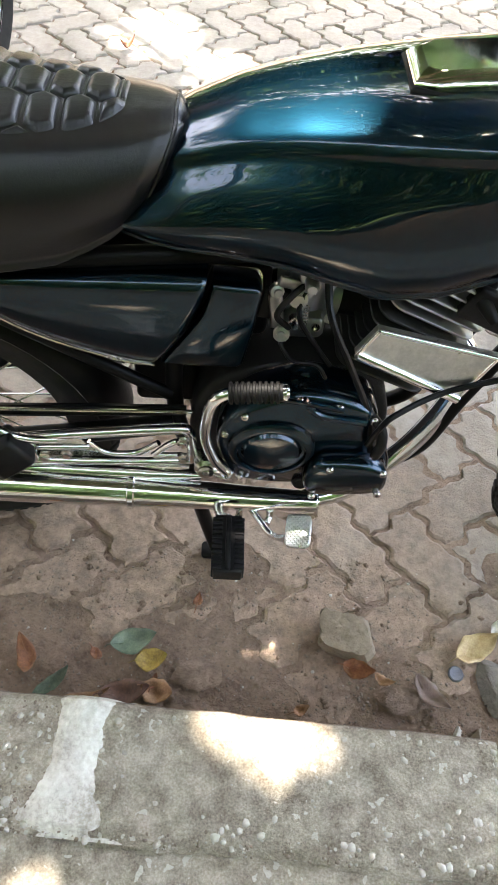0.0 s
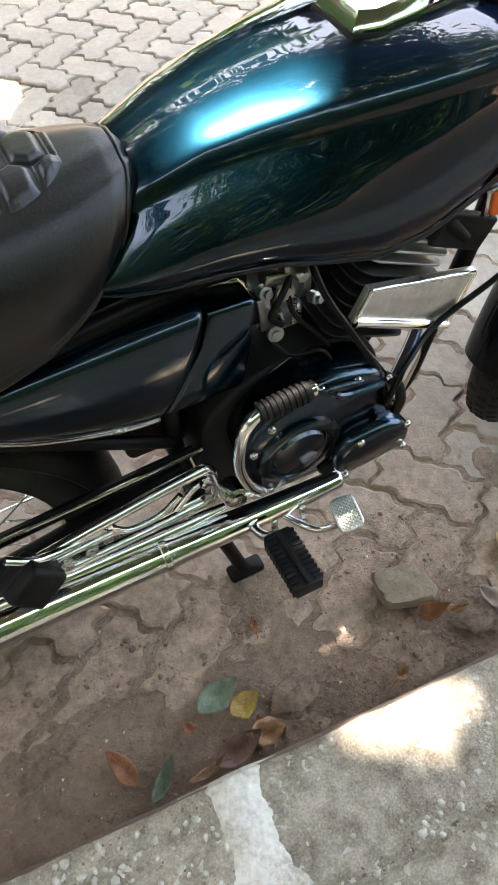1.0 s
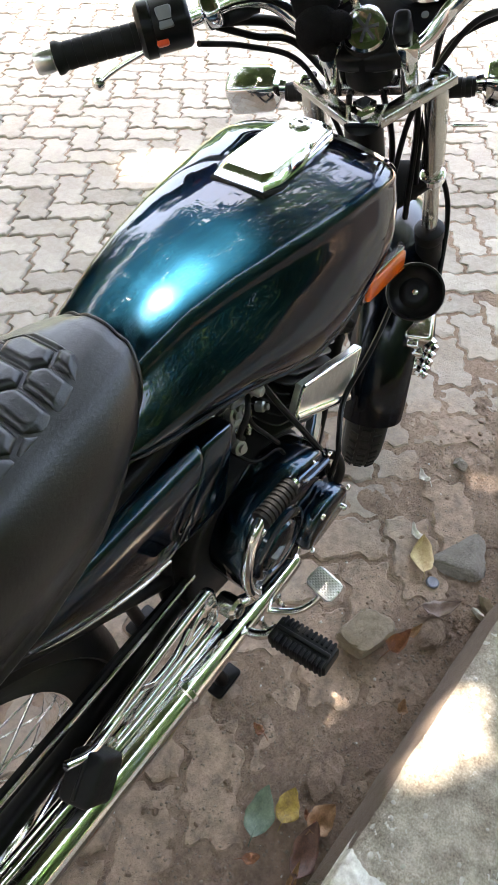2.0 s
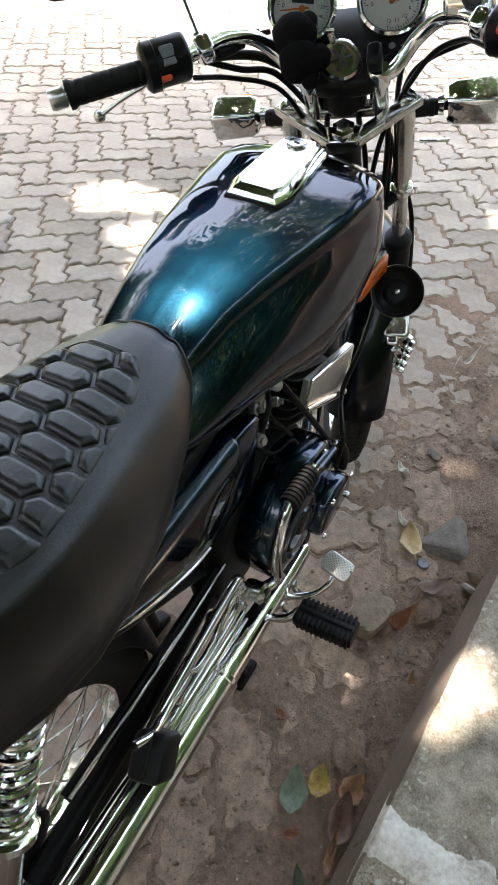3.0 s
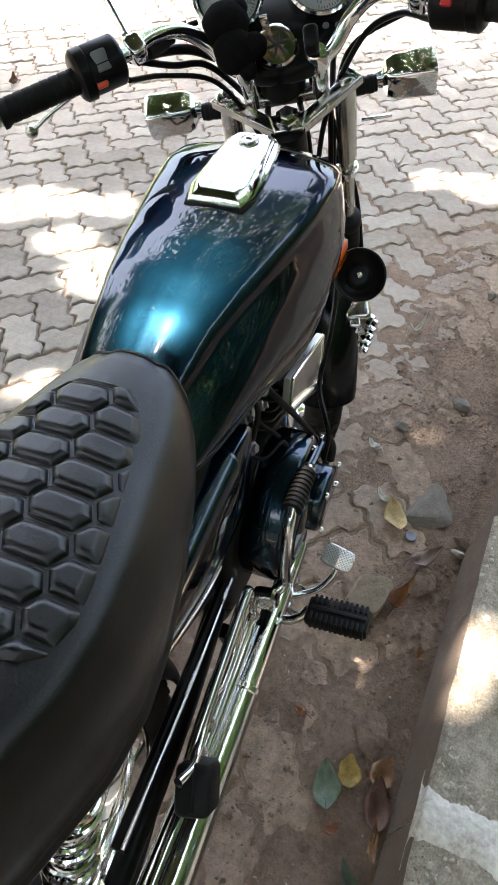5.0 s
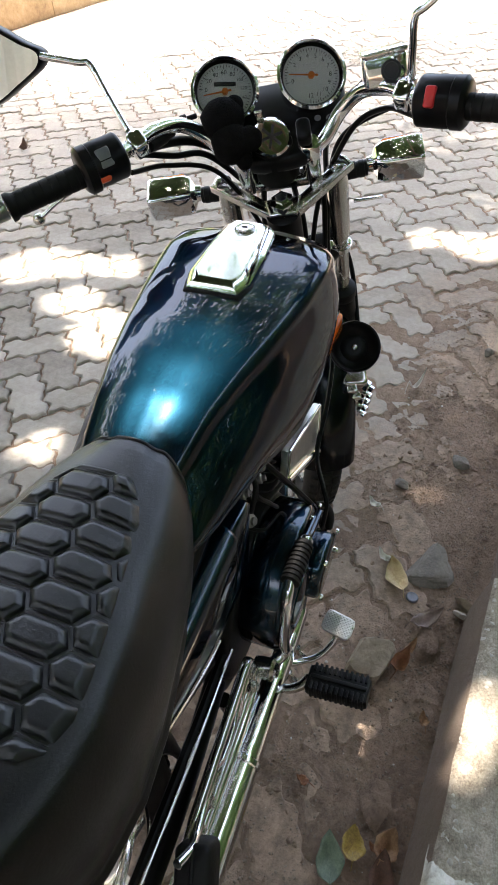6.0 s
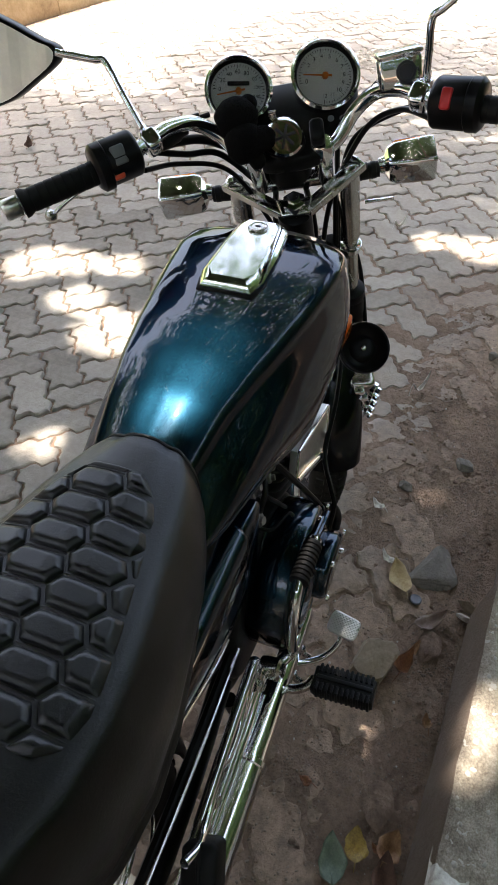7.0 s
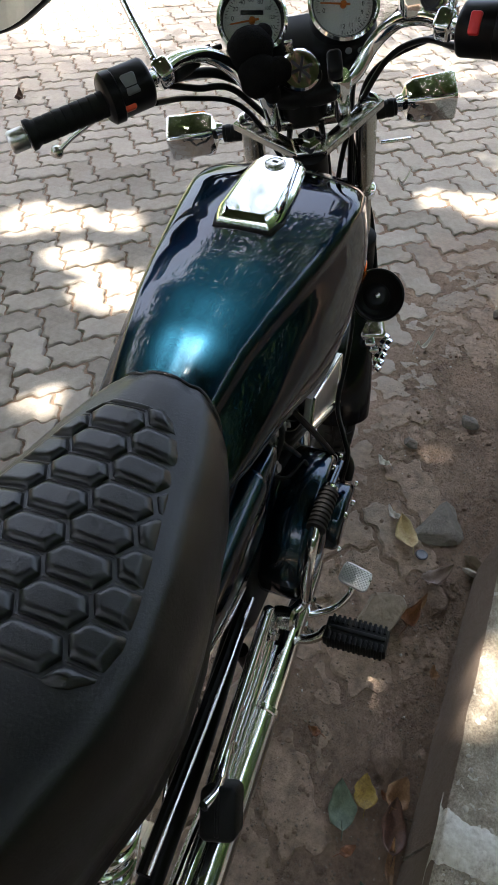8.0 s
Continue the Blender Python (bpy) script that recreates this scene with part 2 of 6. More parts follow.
PALE_WALL = noisy("grey_fence_paint", [(0.3, (0.27, 0.30, 0.29)), (0.7, (0.36, 0.39, 0.37))], scale=2, rough=(0.5, 0.7))
LEAF_GREEN = noisy("tree_leaf", [(0.3, (0.026, 0.052, 0.020)), (0.7, (0.062, 0.100, 0.042))], scale=3, rough=(0.4, 0.6))
lt = LEAF_GREEN.node_tree
glow = lt.nodes.new("ShaderNodeBsdfTranslucent")
glow.inputs[0].default_value = (0.10, 0.18, 0.06, 1)
both = lt.nodes.new("ShaderNodeMixShader")
both.inputs[0].default_value = 0.5
lt.links.new(lt.nodes["Principled BSDF"].outputs[0], both.inputs[1])
lt.links.new(glow.outputs[0], both.inputs[2])
lt.links.new(both.outputs[0], lt.nodes["Material Output"].inputs[0])
BARK = noisy("tree_bark", [(0.3, (0.07, 0.05, 0.035)), (0.7, (0.18, 0.14, 0.10))], scale=14, rough=(0.85, 1.0), bump=0.9, bump_scale=30, dist=0.02)


def dead_leaf(name, a, b):
    return noisy(name, [(0.36, a), (0.62, b)], scale=34, rough=(0.45, 0.7), bump=0.4, bump_scale=120)


LEAF_YELLOW = dead_leaf("yellow_leaf", (0.16, 0.095, 0.018), (0.38, 0.26, 0.05))
LEAF_ORANGE = dead_leaf("orange_leaf", (0.20, 0.10, 0.045), (0.40, 0.23, 0.12))
LEAF_BROWN = dead_leaf("brown_leaf", (0.07, 0.032, 0.022), (0.16, 0.08, 0.05))
LEAF_RUST = dead_leaf("rust_leaf", (0.14, 0.05, 0.022), (0.32, 0.14, 0.06))
LEAF_FALLEN_GREEN = dead_leaf("fallen_green_leaf", (0.05, 0.075, 0.045), (0.14, 0.175, 0.11))
LEAF_PALE = dead_leaf("pale_leaf", (0.34, 0.22, 0.09), (0.58, 0.45, 0.24))
LEAF_DULL = dead_leaf("dull_leaf", (0.13, 0.085, 0.065), (0.23, 0.16, 0.125))
LEAF_WHITE = dead_leaf("bleached_leaf", (0.45, 0.41, 0.34), (0.72, 0.69, 0.62))


# ---- mesh tools ----
def part(name, shape, mat, parent=None, label="", smooth=True, sharp=40, tidy=True):
    """Links a shape (vertices, faces) as one mesh object."""
    v, f = shape
    me = bpy.data.meshes.new(name)
    me.from_pydata([tuple(p) for p in v], [], [tuple(q) for q in f])
    if tidy:
        me.validate()
        bm = bmesh.new()
        bm.from_mesh(me)
        bmesh.ops.recalc_face_normals(bm, faces=bm.faces)
        bm.to_mesh(me)
        bm.free()
    if smooth:
        me.shade_smooth()
        if sharp:
            me.set_sharp_from_angle(angle=radians(sharp))
    me.materials.append(mat)
    ob = new(name, me)
    if parent:
        ob.parent = parent
    if label:
        ob["label"] = label
    return ob


def thing(name, label, category, group="", kind=""):
    return tagged(new(name), label, category, group, kind)


def join(*shapes):
    vs, fs, n = [], [], 0
    for v, f in shapes:
        vs += [tuple(p) for p in v]
        fs += [tuple(i + n for i in q) for q in f]
        n += len(v)
    return vs, fs


def moved(shape, m):
    v, f = shape
    a = np.array([tuple(p) for p in v], float)
    mm = np.array(m)
    return (a @ mm[:3, :3].T + mm[:3, 3]), f


def mirrored(shape, y=0.0):
    v, f = shape
    a = np.array([tuple(p) for p in v], float)
    a[:, 1] = 2 * y - a[:, 1]
    return a, f


def spline(pts, n=8):
    p = [np.array(q, float) for q in pts]
    p = [2 * p[0] - p[1]] + p + [2 * p[-1] - p[-2]]
    out = []
    for i in range(1, len(p) - 2):
        for k in range(n):
            t = k / n
            a, b, c, d = p[i - 1], p[i], p[i + 1], p[i + 2]
            out.append(0.5 * (2 * b + (c - a) * t + (2 * a - 5 * b + 4 * c - d) * t * t + (3 * b - a - 3 * c + d) * t ** 3))
    out.append(p[-2])
    return np.array(out)


def loft(rings, cap=True, closed=True):
    n = len(rings[0])
    v = [tuple(p) for r in rings for p in r]
    f = []
    m = n if closed else n - 1
    for i in range(len(rings) - 1):
        for j in range(m):
            k = (j + 1) % n
            f.append((i * n + j, i * n + k, (i + 1) * n + k, (i + 1) * n + j))
    if cap and closed:
        f.append(tuple(range(n - 1, -1, -1)))
        f.append(tuple((len(rings) - 1) * n + j for j in range(n)))
    return v, f


def tube(pts, r, seg=12, n=8, flat=1.0):
    """A tube along a smooth line; r may be a list, one for each point; flat squeezes it upright."""
    c = spline(pts, n) if n > 1 else np.array(pts, float)
    rr = np.interp(np.linspace(0, 1, len(c)), np.linspace(0, 1, len(r)), r) if hasattr(r, "__len__") else np.full(len(c), r)
    rings, up = [], None
    for i in range(len(c)):
        d = c[min(i + 1, len(c) - 1)] - c[max(i - 1, 0)]
        d = d / (np.linalg.norm(d) + 1e-12)
        if up is None:
            up = np.array((0, 0, 1.0)) if abs(d[2]) < 0.9 else np.array((1.0, 0, 0))
        up = up - d * (up @ d)
        up /= np.linalg.norm(up)
        s = np.cross(d, up)
        rings.append([c[i] + rr[i] * (math.cos(a) * s + flat * math.sin(a) * up) for a in np.linspace(0, 2 * math.pi, seg, endpoint=False)])
    return loft(rings)


def lathe(profile, seg=24, cap=True):
    """Turns (radius, height) pairs round z."""
    ang = np.linspace(0, 2 * math.pi, seg, endpoint=False)
    return loft([[(r * math.cos(a), r * math.sin(a), h) for a in ang] for r, h in profile], cap)


def toward(p, d, up=(0, 0, 1)):
    """A pose at p whose z axis points along d."""
    return Matrix.Translation(p) @ Vector(d).to_track_quat("Z", "Y").to_matrix().to_4x4()


def prism(poly, z0, z1, bevel=0.0):
    """A polygon in x, y drawn out from z0 to z1, with its rims bevelled."""
    p = np.array(poly, float)
    n = len(p)
    area = sum(p[i][0] * p[(i + 1) % n][1] - p[(i + 1) % n][0] * p[i][1] for i in range(n))
    if area < 0:
        p = p[::-1]

    def inset(d):
        out = []
        for i in range(n):
            a, b, c = p[i - 1], p[i], p[(i + 1) % n]
            e1, e2 = (b - a) / (np.linalg.norm(b - a) + 1e-9), (c - b) / (np.linalg.norm(c - b) + 1e-9)
            n1, n2 = np.array((-e1[1], e1[0])), np.array((-e2[1], e2[0]))
            m = n1 + n2
            m = m / max(0.5, m @ m / 2)
            out.append(b + m * d)
        return out
    if bevel:
        b2 = bevel * 0.35
        levels = [(z0, bevel), (z0 + b2, b2), (z0 + bevel, 0), (z1 - bevel, 0), (z1 - b2, b2), (z1, bevel)]
    else:
        levels = [(z0, 0), (z1, 0)]
    return loft([[(q[0], q[1], z) for q in inset(d)] for z, d in levels])


def rounded(w, h, r, k=4):
    """The outline of a rounded rectangle."""
    out = []
    for cx, cy, a0 in ((w / 2 - r, h / 2 - r, 0), (-w / 2 + r, h / 2 - r, 90), (-w / 2 + r, -h / 2 + r, 180), (w / 2 - r, -h / 2 + r, 270)):
        for i in range(k + 1):
            a = radians(a0 + 90 * i / k)
            out.append((cx + r * math.cos(a), cy + r * math.sin(a)))
    return out


def block(w, d, h, r=0.004, bevel=0.003):
    return prism(rounded(w, d, r), -h / 2, h / 2, bevel)


def on_side(shape):
    """Turns a shape drawn in x, y into x, z, so that its depth runs along y."""
    v, f = shape
    a = np.array([tuple(p) for p in v], float)
    return np.stack([a[:, 0], a[:, 2], a[:, 1]], 1), f


def curve_outline(pts, n=6):
    """A closed smooth outline through points."""
    p = [np.array(q, float) for q in pts]
    m = len(p)
    out = []
    for i in range(m):
        a, b, c, d = p[i - 1], p[i], p[(i + 1) % m], p[(i + 2) % m]
        for k in range(n):
            t = k / n
            out.append(0.5 * (2 * b + (c - a) * t + (2 * a - 5 * b + 4 * c - d) * t * t + (3 * b - a - 3 * c + d) * t ** 3))
    return np.array(out)


_grid = np.random.RandomState(5).rand(256, 256)


def vnoise(x, y):
    """Smooth value noise, vectorised, 0 to 1."""
    x, y = np.asarray(x, float), np.asarray(y, float)
    xi, yi = np.floor(x).astype(int), np.floor(y).astype(int)
    fx, fy = x - xi, y - yi
    fx, fy = fx * fx * (3 - 2 * fx), fy * fy * (3 - 2 * fy)
    g = lambda i, j: _grid[i % 256, j % 256]
    return (g(xi, yi) * (1 - fx) + g(xi + 1, yi) * fx) * (1 - fy) + (g(xi, yi + 1) * (1 - fx) + g(xi + 1, yi + 1) * fx) * fy


def fbm(x, y, octaves=4):
    s, a, t = 0, 1.0, 0
    for k in range(octaves):
        s = s + a * vnoise(x * 2 ** k + 17 * k, y * 2 ** k + 31 * k)
        t += a
        a *= 0.5
    return s / t


def smooth_step(a, b, x):
    t = np.clip((np.asarray(x, float) - a) / (b - a), 0, 1)
    return t * t * (3 - 2 * t)


def grid_shape(xs, ys, zs):
    nx, ny = len(xs), len(ys)
    X, Y = np.meshgrid(xs, ys, indexing="ij")
    v = np.stack([X.ravel(), Y.ravel(), np.asarray(zs).ravel()], 1)
    i = np.arange((nx - 1) * (ny - 1))
    a = (i // (ny - 1)) * ny + i % (ny - 1)
    f = np.stack([a, a + ny, a + ny + 1, a + 1], 1)
    return v, f.tolist()


# ---- ground, kerbs, surroundings ----
def kerb_y(x):
    return -0.440 - 0.07 * x


def dirt_height(X, Y):
    near = smooth_step(-0.20, -0.40, Y - (kerb_y(X) + 0.43))
    patch = fbm(X * 2.3 + 5, Y * 2.3 + 9, 3)
    h = -0.014 + 0.0056 * smooth_step(0.75, 0.05, Y + 0.35 * (patch - 0.5)) + 0.006 * fbm(X * 9, Y * 9, 4) + 0.003 * fbm(X * 45, Y * 45, 2)
    lump = np.clip(fbm(X * 2.6 + 7, Y * 3.4 + 3, 3) - 0.45, 0, 1)
    h = h + near * (0.002 + 0.026 * lump) + 0.012 * np.clip(patch - 0.60, 0, 1) * smooth_step(1.6, 0.3, Y)
    out = smooth_step(1.5, 3.0, np.hypot(X, Y))
    return h * (1 - out) - 0.007 * out


def ground_sheet():
    xs = np.concatenate([[-2500, -300, -40, -8, -3], np.arange(-1.3, 2.6, 0.016), [3, 4, 6, 10, 40, 300, 2500]])
    ys = np.concatenate([[-2500, -300, -40, -8, -2, -1], np.arange(-0.52, 1.25, 0.016), [1.6, 2.2, 3, 4, 8, 40, 300, 2500]])
    X, Y = np.meshgrid(xs, ys, indexing="ij")
    return grid_shape(xs, ys, dirt_height(X, Y))


ground = tagged(part("ground", ground_sheet(), DIRT, sharp=0), "brown dusty dirt under and between the pavers", "ground", kind="structure")

footpath_x = np.linspace(-5.9, 9, 450)
fp = []
for x in footpath_x:
    fp.append([(x, y, z) for y, z in ((kerb_y(x) - 0.176, 0.10), (kerb_y(x) - 0.178, 0.150 + 0.018 * vnoise(x * 9, 2)), (kerb_y(x) - 0.30, 0.156 + 0.008 * vnoise(x * 5, 8)), (kerb_y(x) - 0.6, 0.155), (kerb_y(x) - 1.1, 0.155), (kerb_y(x) - 1.1, 0.10))])
footpath = tagged(part("pavement", loft(fp), CONCRETE), "rough grey concrete footpath with pale pebbles", "pavement", kind="structure")

# Out of view; gives the tank's flank a brown ground to reflect.
earth_x, earth_y = np.linspace(-14, 22, 120), np.linspace(-8.2, -1.3, 40)
EX, EY = np.meshgrid(earth_x, earth_y, indexing="ij")
EZ = 0.135 + 0.03 * fbm(EX * 2, EY * 2, 4)
EZ[:, -1] = -0.05
tagged(part("earth_strip", grid_shape(earth_x, earth_y, EZ), DIRT, sharp=0), "bare brown earth beyond the footpath, unseen, for reflections", "ground", kind="structure")
lawn_x, lawn_y = np.linspace(-14, 22, 60), np.linspace(-26, -8.0, 40)
LX, LY = np.meshgrid(lawn_x, lawn_y, indexing="ij")
lawn = tagged(part("lawn", grid_shape(lawn_x, lawn_y, 0.12 + 0.06 * fbm(LX, LY, 3)), GRASS, sharp=0), "sunlit green lawn beyond the footpath", "grass", kind="structure")


def kerb_stone(x0, x1, drop=0.0, back=0.0, seed=0):
    """A worn kerb block between two places along the kerb, its top edge rounded."""
    rings = []
    for x in np.linspace(x0, x1, max(8, int((x1 - x0) / 0.02))):
        y = kerb_y(x) - back
        w = 0.0035 * (vnoise(x * 22 + seed, 3.3) - 0.5)
        c = 0.009 + 0.006 * vnoise(x * 25 + seed, 7.7)
        e = min(x - x0, x1 - x, 0.012) / 0.012
        wb = 0.016 * (vnoise(x * 13 + 4, 2.2) - 0.55) + 0.007 * (vnoise(x * 47, 6.1) - 0.5)
        t = 0.176 - drop - 0.006 * (1 - e)
        rings.append([(x, y + 0.032 + w, -0.05), (x, y + 0.022 + w, 0.04), (x, y + 0.010 + w, 0.11), (x, y + w, t - c), (x, y - c * 0.3 + w, t - c * 0.3), (x, y - c + w, t), (x, y - 0.06, t + 0.002 * vnoise(x * 30, 1)), (x, y - 0.12, t + 0.002 * vnoise(x * 30, 5)), (x, y - 0.174 + wb, t - 0.002), (x, y - 0.187 + wb, t - 0.014), (x, y - 0.189 + wb, -0.05)])
    return loft(rings)


kerb = thing("kerb", "kerb of worn concrete stones with exposed pale pebbles", "kerb", kind="structure")
for k, (x0, x1, drop, back) in enumerate(((-5.9, -4.2, 0.0, 0.0), (-4.18, -2.62, 0.0, 0.0), (-2.6, -1.42, 0.0, 0.0), (-1.40, -0.815, 0.004, 0.004), (-0.80, -0.192, 0.002, 0.0), (-0.186, 0.435, 0.0, 0.0), (0.455, 1.06, 0.02, 0.035), (1.075, 1.68, 0.01, 0.03), (1.69, 2.9, 0.0, 0.02), (2.91, 5.0, 0.0, 0.0), (5.02, 7.0, 0.0, 0.0), (7.02, 9.0, 0.0, 0.0))):
    part("kerb_stone", kerb_stone(x0, x1, drop, back, k * 3.1), CONCRETE, kerb)


def mortar_lump():
    """White mortar smeared across the joint, ragged and thin at its edges."""
    xs, ys = np.linspace(-0.262, -0.110, 70), np.linspace(-0.186, 0.004, 90)
    X, Y = np.meshgrid(xs, ys, indexing="ij")
    across = (X + 0.188 - 0.10 * (Y + 0.09)) / (0.030 + 0.016 * smooth_step(-0.10, -0.17, Y))
    m = 1 - across ** 2 + 0.9 * (fbm(X * 45, Y * 45, 4) - 0.5) - 2.0 * smooth_step(-0.165, -0.186, Y)
    z = 0.1765 + 0.007 * np.clip(m, -1.5, 0.8) + 0.003 * fbm(X * 120, Y * 120, 2) - 0.02 * smooth_step(-0.006, 0.004, Y)
    v, f = grid_shape(xs, ys, z)
    v[:, 1] += kerb_y(v[:, 0])
    return v, f


part("mortar", mortar_lump(), MORTAR, kerb, "white mortar smeared over a kerb joint")

far_kerb = thing("far_kerb", "yellow painted kerb on the far side of the road", "kerb", kind="structure")
fa, fb = Vector((3.0, 4.30, 0)), Vector((16.0, 2.2, 0))
along = (fb - fa).normalized()
side = Vector((-along.y, along.x, 0))
for k in range(15):
    p0 = fa + along * (k * 0.9)
    v = []
    for q in np.linspace(0, 0.885, 8):
        c = p0 + along * q
        w = 0.012 * (vnoise(q * 9 + k, 3) - 0.5)
        v.append([tuple(c + side * d + Vector((0, 0, z))) for d, z in ((0.0 + w, -0.03), (0.012 + w, 0.20), (0.03 + w, 0.235), (0.16, 0.24), (0.17, -0.03))])
    part("kerb_stone", loft(v), KERB_PAINT, far_kerb)
verge_v = []
for q in np.linspace(0, 13.5, 40):
    c = fa + along * q
    verge_v.append([tuple(c + side * d + Vector((0, 0, 0.19 + 0.05 * vnoise(q * 3, d * 3)))) for d in np.linspace(0.168, 9, 24)])
tagged(part("verge", loft(verge_v, cap=False, closed=False), GRASS, sharp=0), "green grass verge behind the far kerb", "grass", kind="structure")


# ---- interlocking pavers ----
U, CELL = radians(-52.5), 0.1125
PU, PV = Vector((math.cos(U), math.sin(U), 0)), Vector((-math.sin(U), math.cos(U), 0))
WAVE = [(0.0, 0.0), (0.14, 0.0), (0.30, 1.0), (0.44, 1.0), (0.58, -1.0), (0.72, -1.0), (0.88, 0.0)]


def paver_outline(w, h):
    """The zigzag outline of a block of w by h cells, in cells, about its middle."""
    amp, pts = 0.085, []

    def edge(x0, y0, dx, dy, n, flip):
        steps = [(1.0, 0.0)] + WAVE[:0:-1] if flip else WAVE
        for i in range(n):
            for t, a in steps:
                s = i + (1 - t if flip else t)
                pts.append((x0 + dx * s + (amp * a if dy else 0), y0 + dy * s + (amp * a if dx else 0)))
    edge(0, 0, 1, 0, w, False)
    edge(w, 0, 0, 1, h, False)
    edge(w, h, -1, 0, w, True)
    edge(0, h, 0, -1, h, True)
    p = np.array(pts) - (w / 2, h / 2)
    return p


def paver_shape(w, h):
    o = paver_outline(w, h) * CELL
    s = lambda d: o * np.array([1 - 2 * d / (w * CELL), 1 - 2 * d / (h * CELL)])
    return loft([[(x, y, z) for x, y in s(d)] for d, z in ((0.0020, -0.05), (0.0028, -0.012), (0.0050, -0.004), (0.0105, 0.0))])


def paver_mesh(name, w, h):
    ob = part(name, paver_shape(w, h), PAVER, sharp=30)
    me = ob.data
    bpy.data.objects.remove(ob)
    return me


paving = thing("road", "road of interlocking zigzag pavers in herringbone", "road", kind="structure")
FAR_BLOCKS, NEAR_BLOCKS = [], []
for a in range(-90, 110):
    for b in range(-90, 110):
        c = (a - b) % 4
        if c not in (0, 3):
            continue
        w, h = (2, 1) if c == 0 else (1, 2)
        p = (PU * (a + w / 2) + PV * (b + h / 2)) * CELL
        if p.y < kerb_y(p.x) + 0.05 or p.x < -5.6 or p.x > 9.0 or p.y > 4.15 - 0.16 * (p.x - 3.0):
            continue
        near = -0.62 < p.x < 2.3 and p.y < 1.72 - 0.10 * p.x and (p.y < 1.0 or p.x > 0.2)
        (NEAR_BLOCKS if near else FAR_BLOCKS).append((p, w, h))


# ---- the motorcycle ----
moto = thing("motorcycle", "teal and chrome motorcycle with black quilted seat on its stand", "motorcycle")
CY = 0.012


def at_x(table, x):
    rows = sorted(table)
    return [float(np.interp(x, [r[0] for r in rows], [r[k] for r in rows])) for k in range(1, len(rows[0]))]


# fuel tank: x, top, crease half-width, crease height, widest half-width, bottom
TANK = [(-0.135, 0.790, 0.046, 0.772, 0.076, 0.742), (-0.100, 0.818, 0.052, 0.798, 0.088, 0.736), (-0.060, 0.846, 0.060, 0.822, 0.098, 0.734), (0.000, 0.872, 0.070, 0.845, 0.108, 0.735), (0.060, 0.888, 0.083, 0.858, 0.118, 0.732), (0.120, 0.899, 0.097, 0.869, 0.127, 0.718), (0.180, 0.907, 0.109, 0.878, 0.133, 0.706), (0.240, 0.913, 0.118, 0.886, 0.136, 0.716), (0.300, 0.916, 0.122, 0.891, 0.135, 0.744), (0.345, 0.911, 0.118, 0.886, 0.129, 0.764), (0.385, 0.899, 0.102, 0.872, 0.112, 0.780), (0.412, 0.880, 0.072, 0.855, 0.080, 0.796), (0.425, 0.860, 0.034, 0.845, 0.038, 0.812)]


def tank_ring(x):
    top, yc, zc, ym, bot = at_x(TANK, x)
    yc, ym = yc * 1.05, ym * 1.05
    h = zc - bot
    d = top - zc

    def side(yc, ym):
        """From the middle of the top over a tight shoulder and down the flank."""
        half = [(0, top), (0.35 * yc, top - 0.06 * d), (0.65 * yc, top - 0.24 * d), (0.86 * yc, top - 0.46 * d), (0.95 * yc, top - 0.66 * d), (0.995 * yc, zc + 0.08 * d), (yc + 0.06 * (ym - yc), zc - 0.05 * h), (yc + 0.24 * (ym - yc), zc - 0.13 * h), (yc + 0.62 * (ym - yc), zc - 0.30 * h), (ym, zc - 0.58 * h), (0.985 * ym, zc - 0.78 * h), (0.92 * ym, bot + 0.05 * h), (0.84 * ym, bot), (0, bot + 0.01)]
        return spline([(0, y, z) for y, z in half], 5)
    wide = float(np.interp(x, (-0.06, 0.06, 0.12, 0.18, 0.24, 0.30, 0.36), (0.008, 0.006, 0.0, -0.006, -0.009, -0.007, 0.0)))
    right, left = side(yc, ym), side(yc + wide, max(ym, yc + wide + 0.004))
    return [(x, CY + 0.004 - p[1], p[2]) for p in right] + [(x, CY + 0.004 + p[1], p[2]) for p in left[-2:0:-1]]


xs = np.concatenate([np.linspace(-0.135, 0.36, 40), 0.36 + 0.065 * np.sin(np.linspace(0, math.pi / 2, 14))[1:]])
tank = part("fuel_tank", loft([tank_ring(x) for x in xs]), PAINT, moto, "glossy dark teal metallic fuel tank", sharp=0)


def cap_shape():
    """The hinged filler lid: a long trapezoid whose sides slope down from a flat top."""
    def outline(k):
        return [(0.174 + k, -0.035 + k), (0.174 + k, 0.035 - k), (0.200, 0.044 - k), (0.262, 0.043 - k), (0.320 - k, 0.038 - k), (0.334 - k, 0.028 - k * 0.7), (0.334 - k, -0.028 + k * 0.7), (0.320 - k, -0.038 + k), (0.262, -0.043 + k), (0.200, -0.044 + k)]
    rings = []
    for k, dz in ((0.004, 0.002), (0.0, 0.005), (0.0, 0.010), (0.0012, 0.0122), (0.0105, 0.0205), (0.0125, 0.0215)):
        rings.append([(x, CY + y, 0.900 + 0.106 * (x - 0.174) + dz) for x, y in outline(k)])
    return loft(rings)


